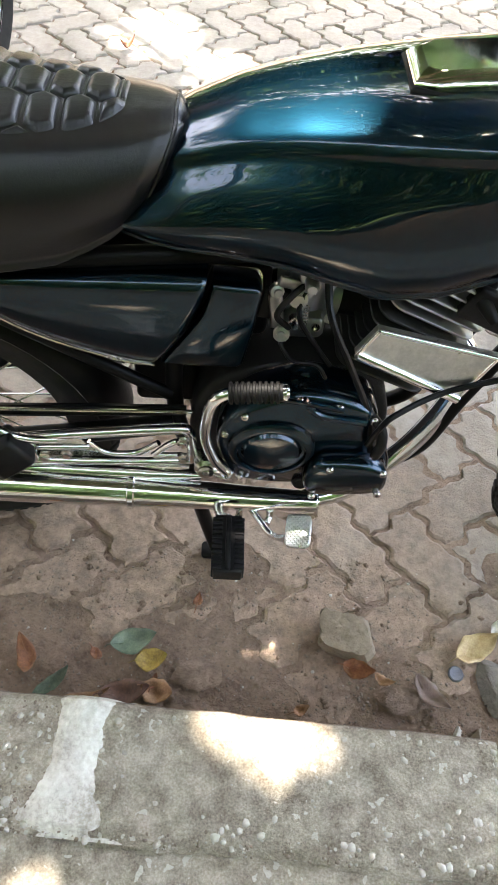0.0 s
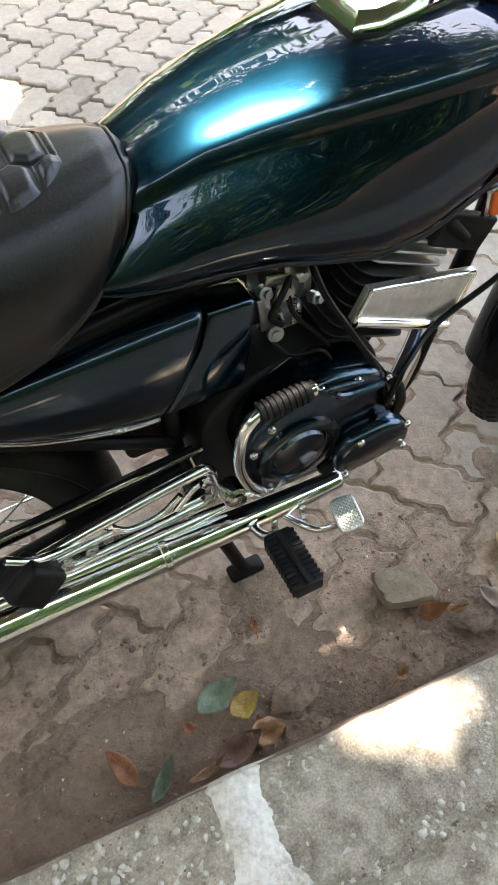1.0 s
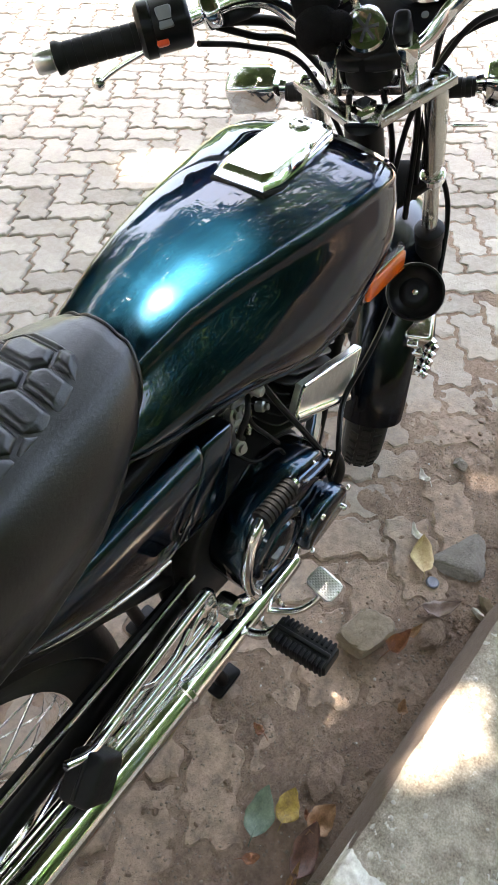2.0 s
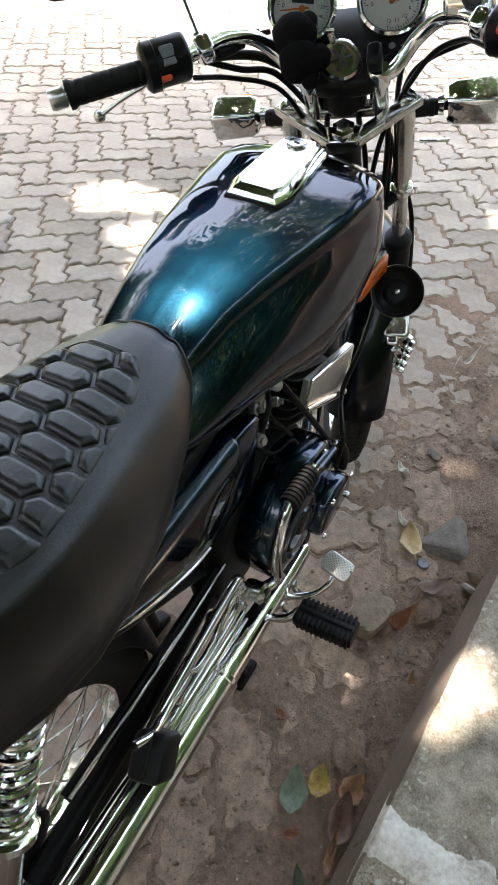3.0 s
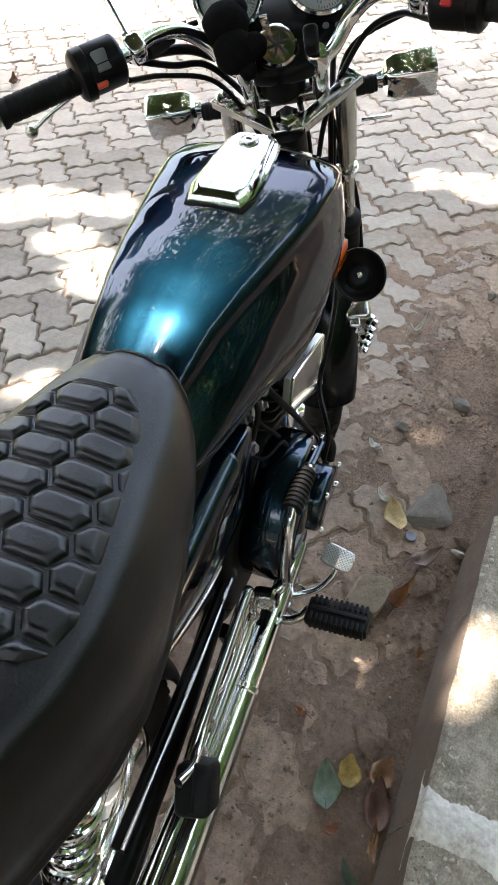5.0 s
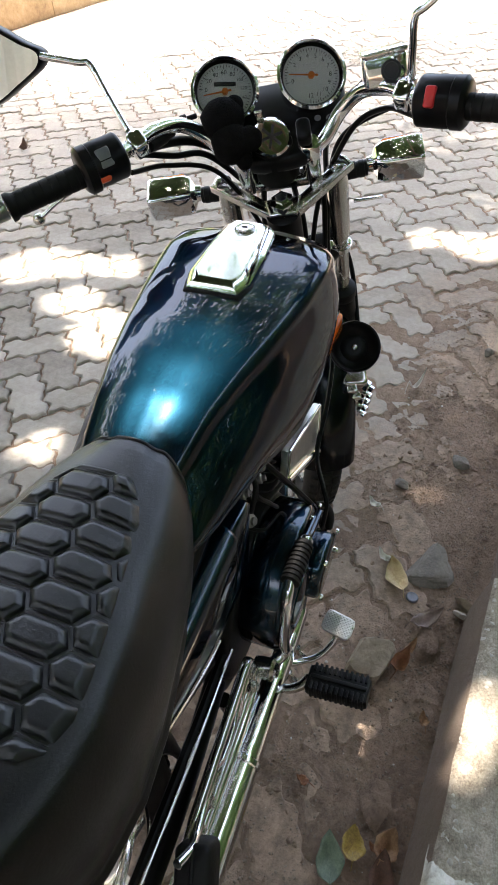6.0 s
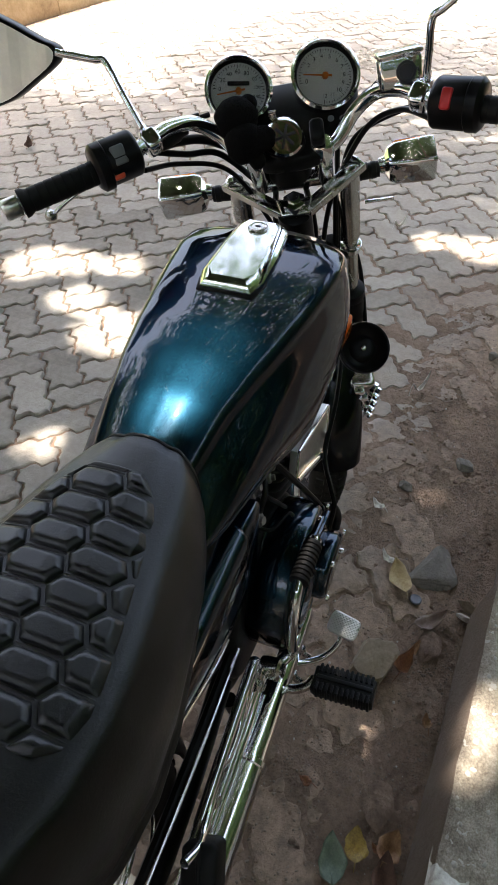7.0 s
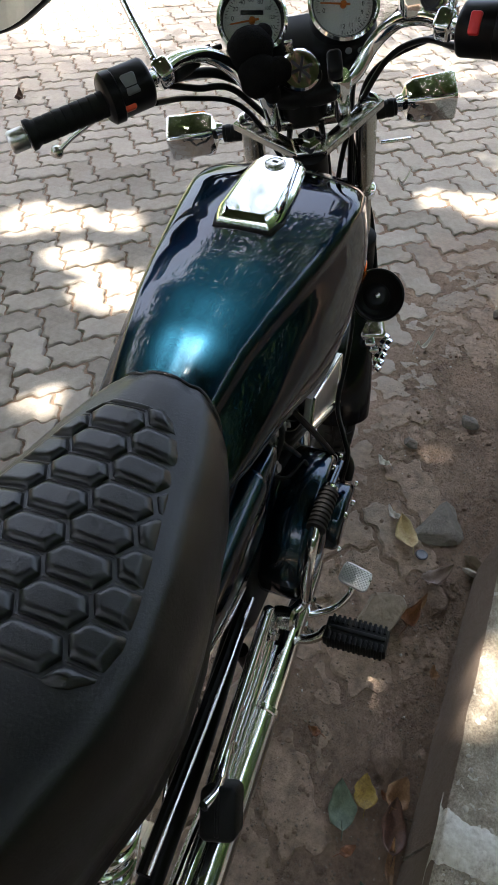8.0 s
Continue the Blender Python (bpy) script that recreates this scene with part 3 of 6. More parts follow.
part("filler_lid", cap_shape(), CHROME, tank, "chrome hinged filler lid", sharp=22)
part("lid_gasket", prism([(0.171, CY - 0.039), (0.171, CY + 0.039), (0.20, CY + 0.047), (0.26, CY + 0.044), (0.334, CY + 0.024), (0.334, CY - 0.024), (0.26, CY - 0.044), (0.20, CY - 0.047)], 0.890, 0.9085, 0.003), RUBBER, tank, "black rubber gasket")
part("lock", moved(lathe([(0.0145, 0), (0.0145, 0.003), (0.0125, 0.0045), (0.0095, 0.0035), (0.009, 0.005), (0.0, 0.0052)]), toward((0.302, CY, 0.9335), (-0.10, 0, 1))), CHROME_DULL, tank, "round chrome key lock")
part("key_slot", moved(block(0.002, 0.008, 0.002, 0.0008, 0.0005), pose(0.302, CY, 0.9390)), INK, tank)

# seat: x at the top, top height, top half-width, side half-width, bottom, rake of the ring
SEAT = [(-0.054, 0.846, 0.006, 0.018, 0.826, 0.30), (-0.056, 0.851, 0.016, 0.038, 0.806, 0.36), (-0.060, 0.856, 0.026, 0.058, 0.784, 0.42), (-0.068, 0.860, 0.036, 0.074, 0.760, 0.46), (-0.082, 0.8615, 0.046, 0.088, 0.740, 0.48), (-0.105, 0.862, 0.055, 0.100, 0.728, 0.48), (-0.140, 0.862, 0.065, 0.112, 0.718, 0.42), (-0.200, 0.863, 0.076, 0.124, 0.716, 0.30), (-0.280, 0.866, 0.096, 0.138, 0.716, 0.12), (-0.360, 0.870, 0.110, 0.146, 0.716, 0.00), (-0.420, 0.874, 0.108, 0.142, 0.716, 0.00), (-0.500, 0.878, 0.090, 0.122, 0.718, -0.05), (-0.580, 0.878, 0.070, 0.100, 0.723, -0.10), (-0.660, 0.872, 0.050, 0.078, 0.733, -0.20), (-0.700, 0.855, 0.030, 0.050, 0.758, -0.30)]


def seat_half(x):
    top, yt, ys, bot, rake = at_x(SEAT, x)
    h = top - bot
    w = ys - yt
    half = [(0, top), (0.45 * yt, top - 0.002), (0.82 * yt, top - 0.0085), (yt + 0.18 * w, top - 0.115 * h), (yt + 0.55 * w, top - 0.235 * h), (yt + 0.86 * w, top - 0.40 * h), (ys, top - 0.60 * h), (0.985 * ys, top - 0.76 * h), (0.955 * ys, bot + 0.012), (0.92 * ys, bot), (0, bot + 0.004)]
    return half, top, rake


def seat_ring(x):
    half, top, rake = seat_half(x)
    c = spline([(0, y, z) for y, z in half], 4)
    pts = [(x - rake * max(0, top - 0.01 - p[2]), p[1], p[2]) for p in c]
    return [(a, CY - y, z) for a, y, z in pts] + [(a, CY + y, z) for a, y, z in pts[-2:0:-1]]


sx = -np.concatenate([np.linspace(0.054, 0.084, 14), np.linspace(0.092, 0.64, 44), np.linspace(0.65, 0.70, 6)])
seat = part("seat", loft([seat_ring(x) for x in sx]), LEATHER, moto, "black vinyl seat", sharp=0)
for mirror in (False, True):
    ring0 = [np.array(p) + (0.0012, 0, 0.0004) for p in seat_ring(-0.066)[0:33:4]]
    part("piping", tube(mirrored((ring0, []), CY)[0] if mirror else ring0, 0.0022, 8, 5), LEATHER, seat)



def quilt():
    """Puffed hexagons drawn wide across the seat, parted by flat bands between two stitched grooves."""
    nx, ny = 400, 300
    u = np.linspace(-0.412, -0.116, nx)
    s = np.linspace(-1, 1, ny)
    wid = np.interp(u, [-0.412, -0.407, -0.395, -0.364, -0.329, -0.289, -0.245, -0.209, -0.168, -0.143, -0.128, -0.120, -0.116], [0.070, 0.090, 0.104, 0.110, 0.105, 0.096, 0.085, 0.076, 0.066, 0.054, 0.042, 0.032, 0.020])
    X = np.repeat(u[:, None], ny, 1)
    Y = wid[:, None] * s[None, :]
    h, a, b = 0.01875, 0.0215, 0.0320
    inside, swell = np.full_like(X, -1.0), np.zeros_like(X)
    puff = lambda e: 1 - (1 - np.clip(e / 0.0095, 0, 1)) ** 2.4
    for i in range(-6, 7):
        for j in range(-3, 4):
            cx, cy = -0.2575 + (i + 0.5 * (j % 2)) * 2 * h, 0.0105 + j * (a + b)
            ax, ay = np.abs(X - cx), np.abs(Y - cy)
            across = h - ax - 0.0022
            ends = ((b - ay) * h - ax * (b - a)) / math.hypot(h, b - a) - 0.0013
            inside = np.maximum(inside, np.minimum(across, ends))
            swell = np.maximum(swell, puff(across) * puff(ends))
    groove = np.exp(-(inside / 0.0011) ** 2)
    rim = np.minimum((1 - np.abs(s))[None, :] * wid[:, None], np.minimum(u + 0.412, -0.116 - u)[:, None])
    edge = smooth_step(0.0, 0.012, rim)
    hgt = (0.0056 * swell - 0.0017 * groove) * edge + 0.0022 * smooth_step(0, 0.004, rim)
    Z = np.empty_like(X)
    for i, x in enumerate(u):
        half, top, rake = seat_half(x)
        c = spline([(0, y, z) for y, z in half], 4)[:29]
        Z[i] = np.interp(np.abs(Y[i]), c[:, 1], c[:, 2])
    Z = Z + hgt - 0.0012
    v = np.stack([X.ravel(), CY + 0.003 + Y.ravel(), Z.ravel()], 1)
    i = np.arange((nx - 1) * (ny - 1))
    a = (i // (ny - 1)) * ny + i % (ny - 1)
    return v, np.stack([a, a + ny, a + ny + 1, a + 1], 1).tolist()


part("quilted_panel", quilt(), LEATHER, seat, "quilted panel of stitched hexagons", sharp=0)


def side_panel(bottoms, tops, bow):
    """A pressed cover between a lower and an upper edge, its face swelling outwards and rolled in at both edges."""
    lo, hi = spline(bottoms, 6), spline(tops, 6)
    skin = ((0.0, 0.070), (0.0, 0.094), (0.012, 0.0995), (0.05, 0.1025), (0.2, 0.1065), (0.45, 0.110), (0.7, 0.1105), (0.86, 0.109), (0.93, 0.1065), (0.965, 0.102), (0.985, 0.095), (1.0, 0.088), (1.0, 0.070))
    rings = []
    for k, (p, q) in enumerate(zip(lo, hi)):
        f = 1 - k / (len(lo) - 1)
        end = 0.006 if k in (0, len(lo) - 1) else 0.0018 if k in (1, len(lo) - 2) else 0.0
        rings.append([(p[0] + (q[0] - p[0]) * u + bow * f ** 6 * 4 * u * (1 - u), CY - max(0.070, y - end), p[1] + (q[1] - p[1]) * u) for u, y in skin])
    return loft(rings)


COVER_LOW = [(-0.094, 0.549), (-0.112, 0.549), (-0.148, 0.557), (-0.198, 0.574), (-0.257, 0.602), (-0.305, 0.634), (-0.356, 0.676)]
COVER_TOP = [(-0.026, 0.702), (-0.050, 0.702), (-0.110, 0.700), (-0.180, 0.697), (-0.250, 0.694), (-0.305, 0.692), (-0.352, 0.690)]
FRONT_COVER = [(-0.020, 0.688), (0.034, 0.686), (0.041, 0.680), (0.034, 0.612), (0.025, 0.552), (0.016, 0.543), (-0.05, 0.541), (-0.088, 0.545), (-0.064, 0.585), (-0.032, 0.640)]
rear_cover = side_panel([(x, z, 0) for x, z in COVER_LOW], [(x, z, 0) for x, z in COVER_TOP], 0.010)
front_cover = on_side(prism(FRONT_COVER, CY - 0.098, CY - 0.05, 0.007))
for name, shape, label in (("side_cover", rear_cover, "teal side cover"), ("air_box_cover", front_cover, "teal cover in front of the side cover")):
    part(name, shape, PAINT, moto, label, sharp=35)
    part(name, mirrored(shape, CY), PAINT, moto, label, sharp=35)
part("side_cover_trim", tube([(-0.352, -0.084, 0.671), (-0.257, -0.086, 0.599), (-0.150, -0.087, 0.555), (-0.096, -0.087, 0.546)], 0.0025, 8), CHROME_DULL, moto)

# frame
for s in (-1, 1):
    y = lambda d: CY + s * d
    part("frame_tube", tube([(0.44, CY, 0.80), (0.30, y(0.02), 0.76), (0.10, y(0.045), 0.715), (-0.12, y(0.07), 0.705), (-0.36, y(0.085), 0.70), (-0.66, y(0.08), 0.735)], 0.0135, 10), FRAME_BLACK, moto)
    part("frame_tube", tube([(0.455, CY, 0.74), (0.42, y(0.035), 0.62), (0.36, y(0.055), 0.45), (0.325, y(0.06), 0.33), (0.24, y(0.065), 0.285), (0.05, y(0.065), 0.285), (-0.05, y(0.065), 0.32), (-0.075, y(0.06), 0.45), (-0.06, y(0.055), 0.60), (-0.03, y(0.05), 0.70)], 0.0135, 10), FRAME_BLACK, moto)
    part("frame_tube", tube([(-0.08, y(0.07), 0.45), (-0.25, y(0.085), 0.58), (-0.42, y(0.09), 0.70)], 0.010, 10), FRAME_BLACK, moto)
    part("swingarm", tube([(-0.075, y(0.075), 0.385), (-0.25, y(0.085), 0.355), (-0.50, y(0.085), 0.31)], 0.017, 10), FRAME_BLACK, moto)
part("battery_box", moved(block(0.17, 0.11, 0.13, 0.012, 0.006), pose(-0.11, CY, 0.635)), FRAME_BLACK, moto)
# Black block added to close the dark opening behind the side cover.
part("black_filler", moved(block(0.10, 0.07, 0.17, 0.012, 0.006), pose(-0.088, CY, 0.475)), FRAME_BLACK, moto)
part("air_box", moved(block(0.13, 0.10, 0.12, 0.015, 0.006), pose(-0.01, CY, 0.62)), PLASTIC, moto)

# engine
engine_outline = [(-0.05, 0.40), (-0.03, 0.48), (0.03, 0.53), (0.12, 0.55), (0.20, 0.53), (0.245, 0.46), (0.245, 0.35), (0.18, 0.30), (0.02, 0.30), (-0.04, 0.33)]
part("crankcase", on_side(prism(curve_outline(engine_outline, 4), -0.075, 0.11, 0.008)), ENGINE_BLACK, moto, "black engine casing")
COVER = [(-0.006, 0.462), (0.008, 0.498), (0.035, 0.524), (0.070, 0.545), (0.110, 0.558), (0.160, 0.548), (0.196, 0.532), (0.216, 0.505), (0.228, 0.455), (0.246, 0.425), (0.254, 0.395), (0.250, 0.368), (0.225, 0.356), (0.145, 0.346), (0.080, 0.342), (0.030, 0.352), (0.004, 0.385), (-0.008, 0.43)]
clutch_cover = part("clutch_cover", on_side(prism(curve_outline(COVER, 4), -0.142, -0.07, 0.010)), PAINT, moto, "teal clutch cover")
part("clutch_bulge", moved(lathe([(0.064, 0), (0.063, 0.008), (0.058, 0.012), (0.050, 0.012), (0.048, 0.007), (0.044, 0.007), (0.040, 0.013), (0.02, 0.016), (0.0, 0.0165)], 40), toward((0.072, -0.140, 0.440), (0, -1, 0))), PAINT, clutch_cover)
part("oil_pump_cover", on_side(prism(curve_outline([(0.128, 0.415), (0.150, 0.440), (0.205, 0.440), (0.238, 0.425), (0.248, 0.398), (0.243, 0.372), (0.215, 0.362), (0.150, 0.356), (0.125, 0.375)], 4), -0.170, -0.13, 0.009)), PAINT, clutch_cover)
part("casting_rib", tube([(0.105, -0.143, 0.556), (0.130, -0.146, 0.527), (0.195, -0.146, 0.515)], 0.005, 8), PAINT, clutch_cover)
part("casting_rib", tube([(0.060, -0.143, 0.555), (0.105, -0.146, 0.552), (0.16, -0.146, 0.54)], 0.004, 8), PAINT, clutch_cover)
bolt = lathe([(0.0062, 0), (0.0062, 0.003), (0.005, 0.005), (0.0028, 0.005), (0.0026, 0.0025), (0, 0.0025)], 12)
for x, z, y in ((0.100, 0.553, -0.141), (0.155, 0.540, -0.141), (0.207, 0.515, -0.141), (0.238, 0.372, -0.169), (0.157, 0.433, -0.169), (0.235, 0.428, -0.169), (0.030, 0.512, -0.141), (0.004, 0.47, -0.141), (0.03, 0.362, -0.141), (0.14, 0.36, -0.169)):
    part("bolt", moved(bolt, toward((x, y, z), (0, -1, 0))), CHROME_DULL, clutch_cover)
part("filler_plug", moved(lathe([(0.014, 0), (0.014, 0.008), (0.011, 0.012), (0, 0.012)]), toward((0.125, -0.135, 0.352), (0, -1, 0.1))), PLASTIC, clutch_cover)

AX = Vector((0.42, 0, 0.908)).normalized()
AL = Vector((0.908, 0, -0.42)).normalized()
cyl_base = Vector((0.205, CY, 0.515))
cylinder = part("cylinder", moved(lathe([(0.048, 0), (0.048, 0.20)], 24), toward(cyl_base, AX)), ENGINE_BLACK, moto, "black finned cylinder")
for k in range(12):
    c = cyl_base + AX * (0.012 + 0.0165 * k)
    w, d = (0.150, 0.165) if k < 7 else (0.140, 0.155)
    m = Matrix.Translation(c + AL * 0.012)
    r = Matrix((AL, Vector((0, 1, 0)), AX)).transposed().to_4x4()
    part("cooling_fin", moved(block(w, d, 0.0036, 0.02, 0.001), m @ r), FIN_BLACK if k < 7 else ALLOY, cylinder)
part("cylinder_head", moved(block(0.10, 0.12, 0.045, 0.02, 0.006), Matrix.Translation(cyl_base + AX * 0.215 + AL * 0.012) @ r), ENGINE_BLACK, moto)

# chrome side trim on the cylinder: A rear, B upper rear, C front, D lower front
TRIM = [(0.168, 0.597), (0.191, 0.638), (0.359, 0.602), (0.326, 0.524)]
def leaning(shape):
    """Sets the foot of the plate further out than its top."""
    a = np.array([tuple(p) for p in shape[0]], float)
    a[:, 1] += 0.10 * (a[:, 2] - 0.615)
    return a, shape[1]


trim = part("cylinder_trim", leaning(on_side(prism(TRIM, -0.094, -0.082, 0.002))), BRUSHED, moto, "dull metal trim plate beside the cylinder", smooth=False)
mid = np.mean(TRIM, 0)
for i in range(4):
    a, b = np.array(TRIM[i]), np.array(TRIM[(i + 1) % 4])
    ia, ib = a + (mid - a) * 0.03, b + (mid - b) * 0.03
    part("trim_border", leaning(tube([(ia[0], -0.095, ia[1]), ((ia[0] + ib[0]) / 2, -0.095, (ia[1] + ib[1]) / 2), (ib[0], -0.095, ib[1])], 0.007 if i == 3 else 0.0032, 10, 2)), CHROME, trim, "polished edge")
part("trim_bracket", tube([(0.20, -0.08, 0.60), (0.22, -0.02, 0.60)], 0.008, 8), FRAME_BLACK, trim)
part("trim_bracket", tube([(0.30, -0.08, 0.58), (0.29, -0.02, 0.59)], 0.008, 8), FRAME_BLACK, trim)

# carburettor and what stands round it
carb = part("carburettor", join(moved(lathe([(0.027, -0.045), (0.030, -0.04), (0.030, -0.02), (0.024, -0.015), (0.024, 0.03), (0.030, 0.034), (0.030, 0.045)]), toward((0.105, CY - 0.005, 0.610), (1, 0, -0.15))), moved(lathe([(0.026, 0), (0.026, 0.05), (0.021, 0.058), (0.012, 0.062), (0.006, 0.075), (0, 0.076)]), toward((0.105, CY - 0.025, 0.615), (0, -0.1, 1)))), ALLOY, moto, "grey cast carburettor")
part("float_bowl", moved(block(0.058, 0.05, 0.036, 0.012, 0.006), pose(0.105, CY - 0.025, 0.578)), ALLOY, carb)
part("idle_screw", moved(lathe([(0.008, 0), (0.008, 0.01), (0.004, 0.011), (0.004, 0.02), (0, 0.02)], 12), toward((0.09, CY - 0.05, 0.60), (0, -1, 0))), CHROME_DULL, carb)
part("drain_screw", moved(bolt, toward((0.12, CY - 0.05, 0.585), (0, -1, 0))), CHROME_DULL, carb)
for x, y, z, rr, hh, dx in ((0.058, -0.060, 0.668, 0.009, 0.016, 0.2), (0.072, -0.066, 0.600, 0.011, 0.014, -0.1), (0.128, -0.058, 0.628, 0.008, 0.018, 0.3), (0.088, -0.060, 0.655, 0.012, 0.010, 0.0)):
    part("carburettor_fitting", moved(lathe([(rr, 0), (rr, hh * 0.6), (rr * 0.6, hh * 0.7), (rr * 0.6, hh), (0, hh)], 14), toward((x, y, z), (dx, -1, 0.3))), ALLOY, carb)
part("carburettor_bracket", moved(block(0.050, 0.006, 0.016, 0.004, 0.002), pose(0.085, -0.064, 0.680, 0, 12, 0)), ALLOY, carb)
part("carburettor_bracket", moved(block(0.018, 0.006, 0.055, 0.004, 0.002), pose(0.062, -0.062, 0.632, 0, -8, 0)), ALLOY, carb)
part("throttle_spring", tube([(0.100 + 0.003 * math.cos(k * 0.9), -0.066 + 0.003 * math.sin(k * 0.9), 0.600 + k * 0.0008) for k in range(60)], 0.0009, 6, 1), CHROME_DULL, carb)
part("fuel_hose", tube([(0.10, -0.06, 0.685), (0.075, -0.080, 0.672), (0.062, -0.078, 0.640), (0.080, -0.070, 0.612)], 0.0042, 10), RUBBER, carb)
part("intake_boot", tube([(0.15, CY, 0.605), (0.18, CY, 0.60), (0.21, CY, 0.585)], 0.03, 14), RUBBER, moto)
part("air_hose", tube([(0.06, CY, 0.615), (0.02, CY, 0.62), (-0.01, CY, 0.62)], 0.028, 14), RUBBER, moto)
part("oil_tank_bracket", moved(block(0.035, 0.012, 0.05, 0.004, 0.003), pose(0.058, -0.055, 0.640, 0, 10, 0)), ENGINE_BLACK, moto)
part("petcock", join(moved(block(0.03, 0.025, 0.02, 0.005, 0.003), pose(0.10, -0.055, 0.690)), moved(lathe([(0.009, 0), (0.009, 0.014), (0.006, 0.018), (0, 0.018)], 12), toward((0.10, -0.067, 0.690), (0, -1, 0)))), ALLOY, moto)
for pts, rr in (([(0.12, -0.05, 0.70), (0.128, -0.09, 0.655), (0.165, -0.115, 0.585), (0.200, -0.135, 0.515), (0.212, -0.150, 0.455)], 0.0048), ([(0.10, -0.05, 0.68), (0.09, -0.075, 0.64), (0.115, -0.085, 0.60), (0.14, -0.09, 0.565)], 0.0035), ([(0.06, -0.05, 0.60), (0.085, -0.085, 0.57), (0.12, -0.10, 0.575), (0.135, -0.105, 0.556)], 0.003), ([(0.13, -0.03, 0.69), (0.18, -0.06, 0.665), (0.25, -0.06, 0.69), (0.33, -0.05, 0.73)], 0.004)):
    part("cable", tube(pts, rr, 8), PLASTIC, moto)
part("brake_light_cable", tube([(0.205, -0.150, 0.470), (0.215, -0.152, 0.515), (0.235, -0.14, 0.53), (0.30, -0.11, 0.545), (0.40, -0.10, 0.58), (0.50, -0.08, 0.62), (0.58, -0.04, 0.66)], 0.0045, 8), PLASTIC, moto)
part("cable_boot", tube([(0.205, -0.135, 0.515), (0.218, -0.150, 0.505), (0.222, -0.158, 0.48), (0.218, -0.158, 0.455)], 0.0075, 10), RUBBER, moto)
part("front_guard", moved(block(0.10, 0.018, 0.05, 0.006, 0.004), pose(0.345, -0.062, 0.65, 0, 25, 0)), ENGINE_BLACK, moto)
part("spark_plug_cap", tube([(0.30, -0.035, 0.69), (0.32, -0.07, 0.67), (0.335, -0.085, 0.655)], [0.008, 0.010, 0.007], 10), RUBBER, moto)

# exhaust
part("header_pipe", tube([(0.325, CY - 0.01, 0.555), (0.358, -0.02, 0.515), (0.352, -0.035, 0.44), (0.315, -0.048, 0.345), (0.270, -0.062, 0.288), (0.21, -0.10, 0.270), (0.13, -0.128, 0.272)], 0.0175, 16), CHROME, moto, "chrome header pipe")
exhaust = part("exhaust", tube([(0.165, -0.128, 0.272), (0.15, -0.128, 0.272), (0.05, -0.128, 0.274), (-0.10, -0.127, 0.281), (-0.15, -0.127, 0.284), (-0.30, -0.127, 0.291), (-0.62, -0.131, 0.311), (-0.86, -0.136, 0.326), (-0.87, -0.136, 0.326)], [0.014, 0.018, 0.021, 0.0265, 0.0285, 0.0315, 0.035, 0.035, 0.025], 32), CHROME, moto, "long chrome exhaust pipe")
part("clamp_ring", moved(lathe([(0.0295, -0.006), (0.0318, -0.004), (0.0318, 0.004), (0.0295, 0.006)], 28), toward((-0.142, -0.127, 0.2836), (1, 0, -0.03))), CHROME, exhaust)
part("heat_shield", tube([(-0.03, -0.108, 0.306), (-0.12, -0.110, 0.309), (-0.35, -0.112, 0.318), (-0.60, -0.115, 0.332)], [0.006, 0.012, 0.014, 0.012], 16), CHROME, exhaust, "slim chrome heat shield")
for x in (0.035, 0.085):
    part("pipe_bracket", tube([(x, -0.147, 0.272), (x, -0.150, 0.255), (x - 0.005, -0.165, 0.255)], 0.006, 8), CHROME_DULL, exhaust)

# kick starter
kick = part("kick_lever", tube([(-0.025, -0.125, 0.368), (0.002, -0.140, 0.370), (0.010, -0.150, 0.386), (-0.010, -0.154, 0.425), (-0.023, -0.155, 0.480), (-0.018, -0.155, 0.540), (-0.007, -0.154, 0.564), (0.010, -0.152, 0.574)], [0.011, 0.010, 0.009, 0.0085, 0.008, 0.008, 0.0085, 0.008], 14), CHROME, moto, "curved chrome kick lever")
part("kick_boss", moved(lathe([(0.016, -0.02), (0.018, -0.01), (0.018, 0.01), (0.012, 0.014), (0.012, 0.018), (0.006, 0.019), (0.005, 0.012), (0, 0.012)]), toward((-0.022, -0.128, 0.370), (0, -1, 0.15))), CHROME_DULL, kick)
prof = [(0.0, 0.0), (0.012, 0.0)]
for k in range(9):
    prof += [(0.0145, 0.001 + k * 0.0075), (0.0145, 0.0045 + k * 0.0075), (0.0118, 0.0053 + k * 0.0075), (0.0118, 0.0075 + k * 0.0075)]
prof += [(0.011, 0.070), (0.0, 0.070)]
part("kick_rubber", moved(lathe(prof, 20), toward((0.006, -0.153, 0.573), (1, -0.02, 0.12))), RUBBER, kick, "ribbed black rubber")
part("kick_tip", moved(lathe([(0.011, 0), (0.011, 0.005), (0.008, 0.008), (0, 0.008)], 16), toward((0.075, -0.1545, 0.5815), (1, -0.02, 0.12))), CHROME, kick)

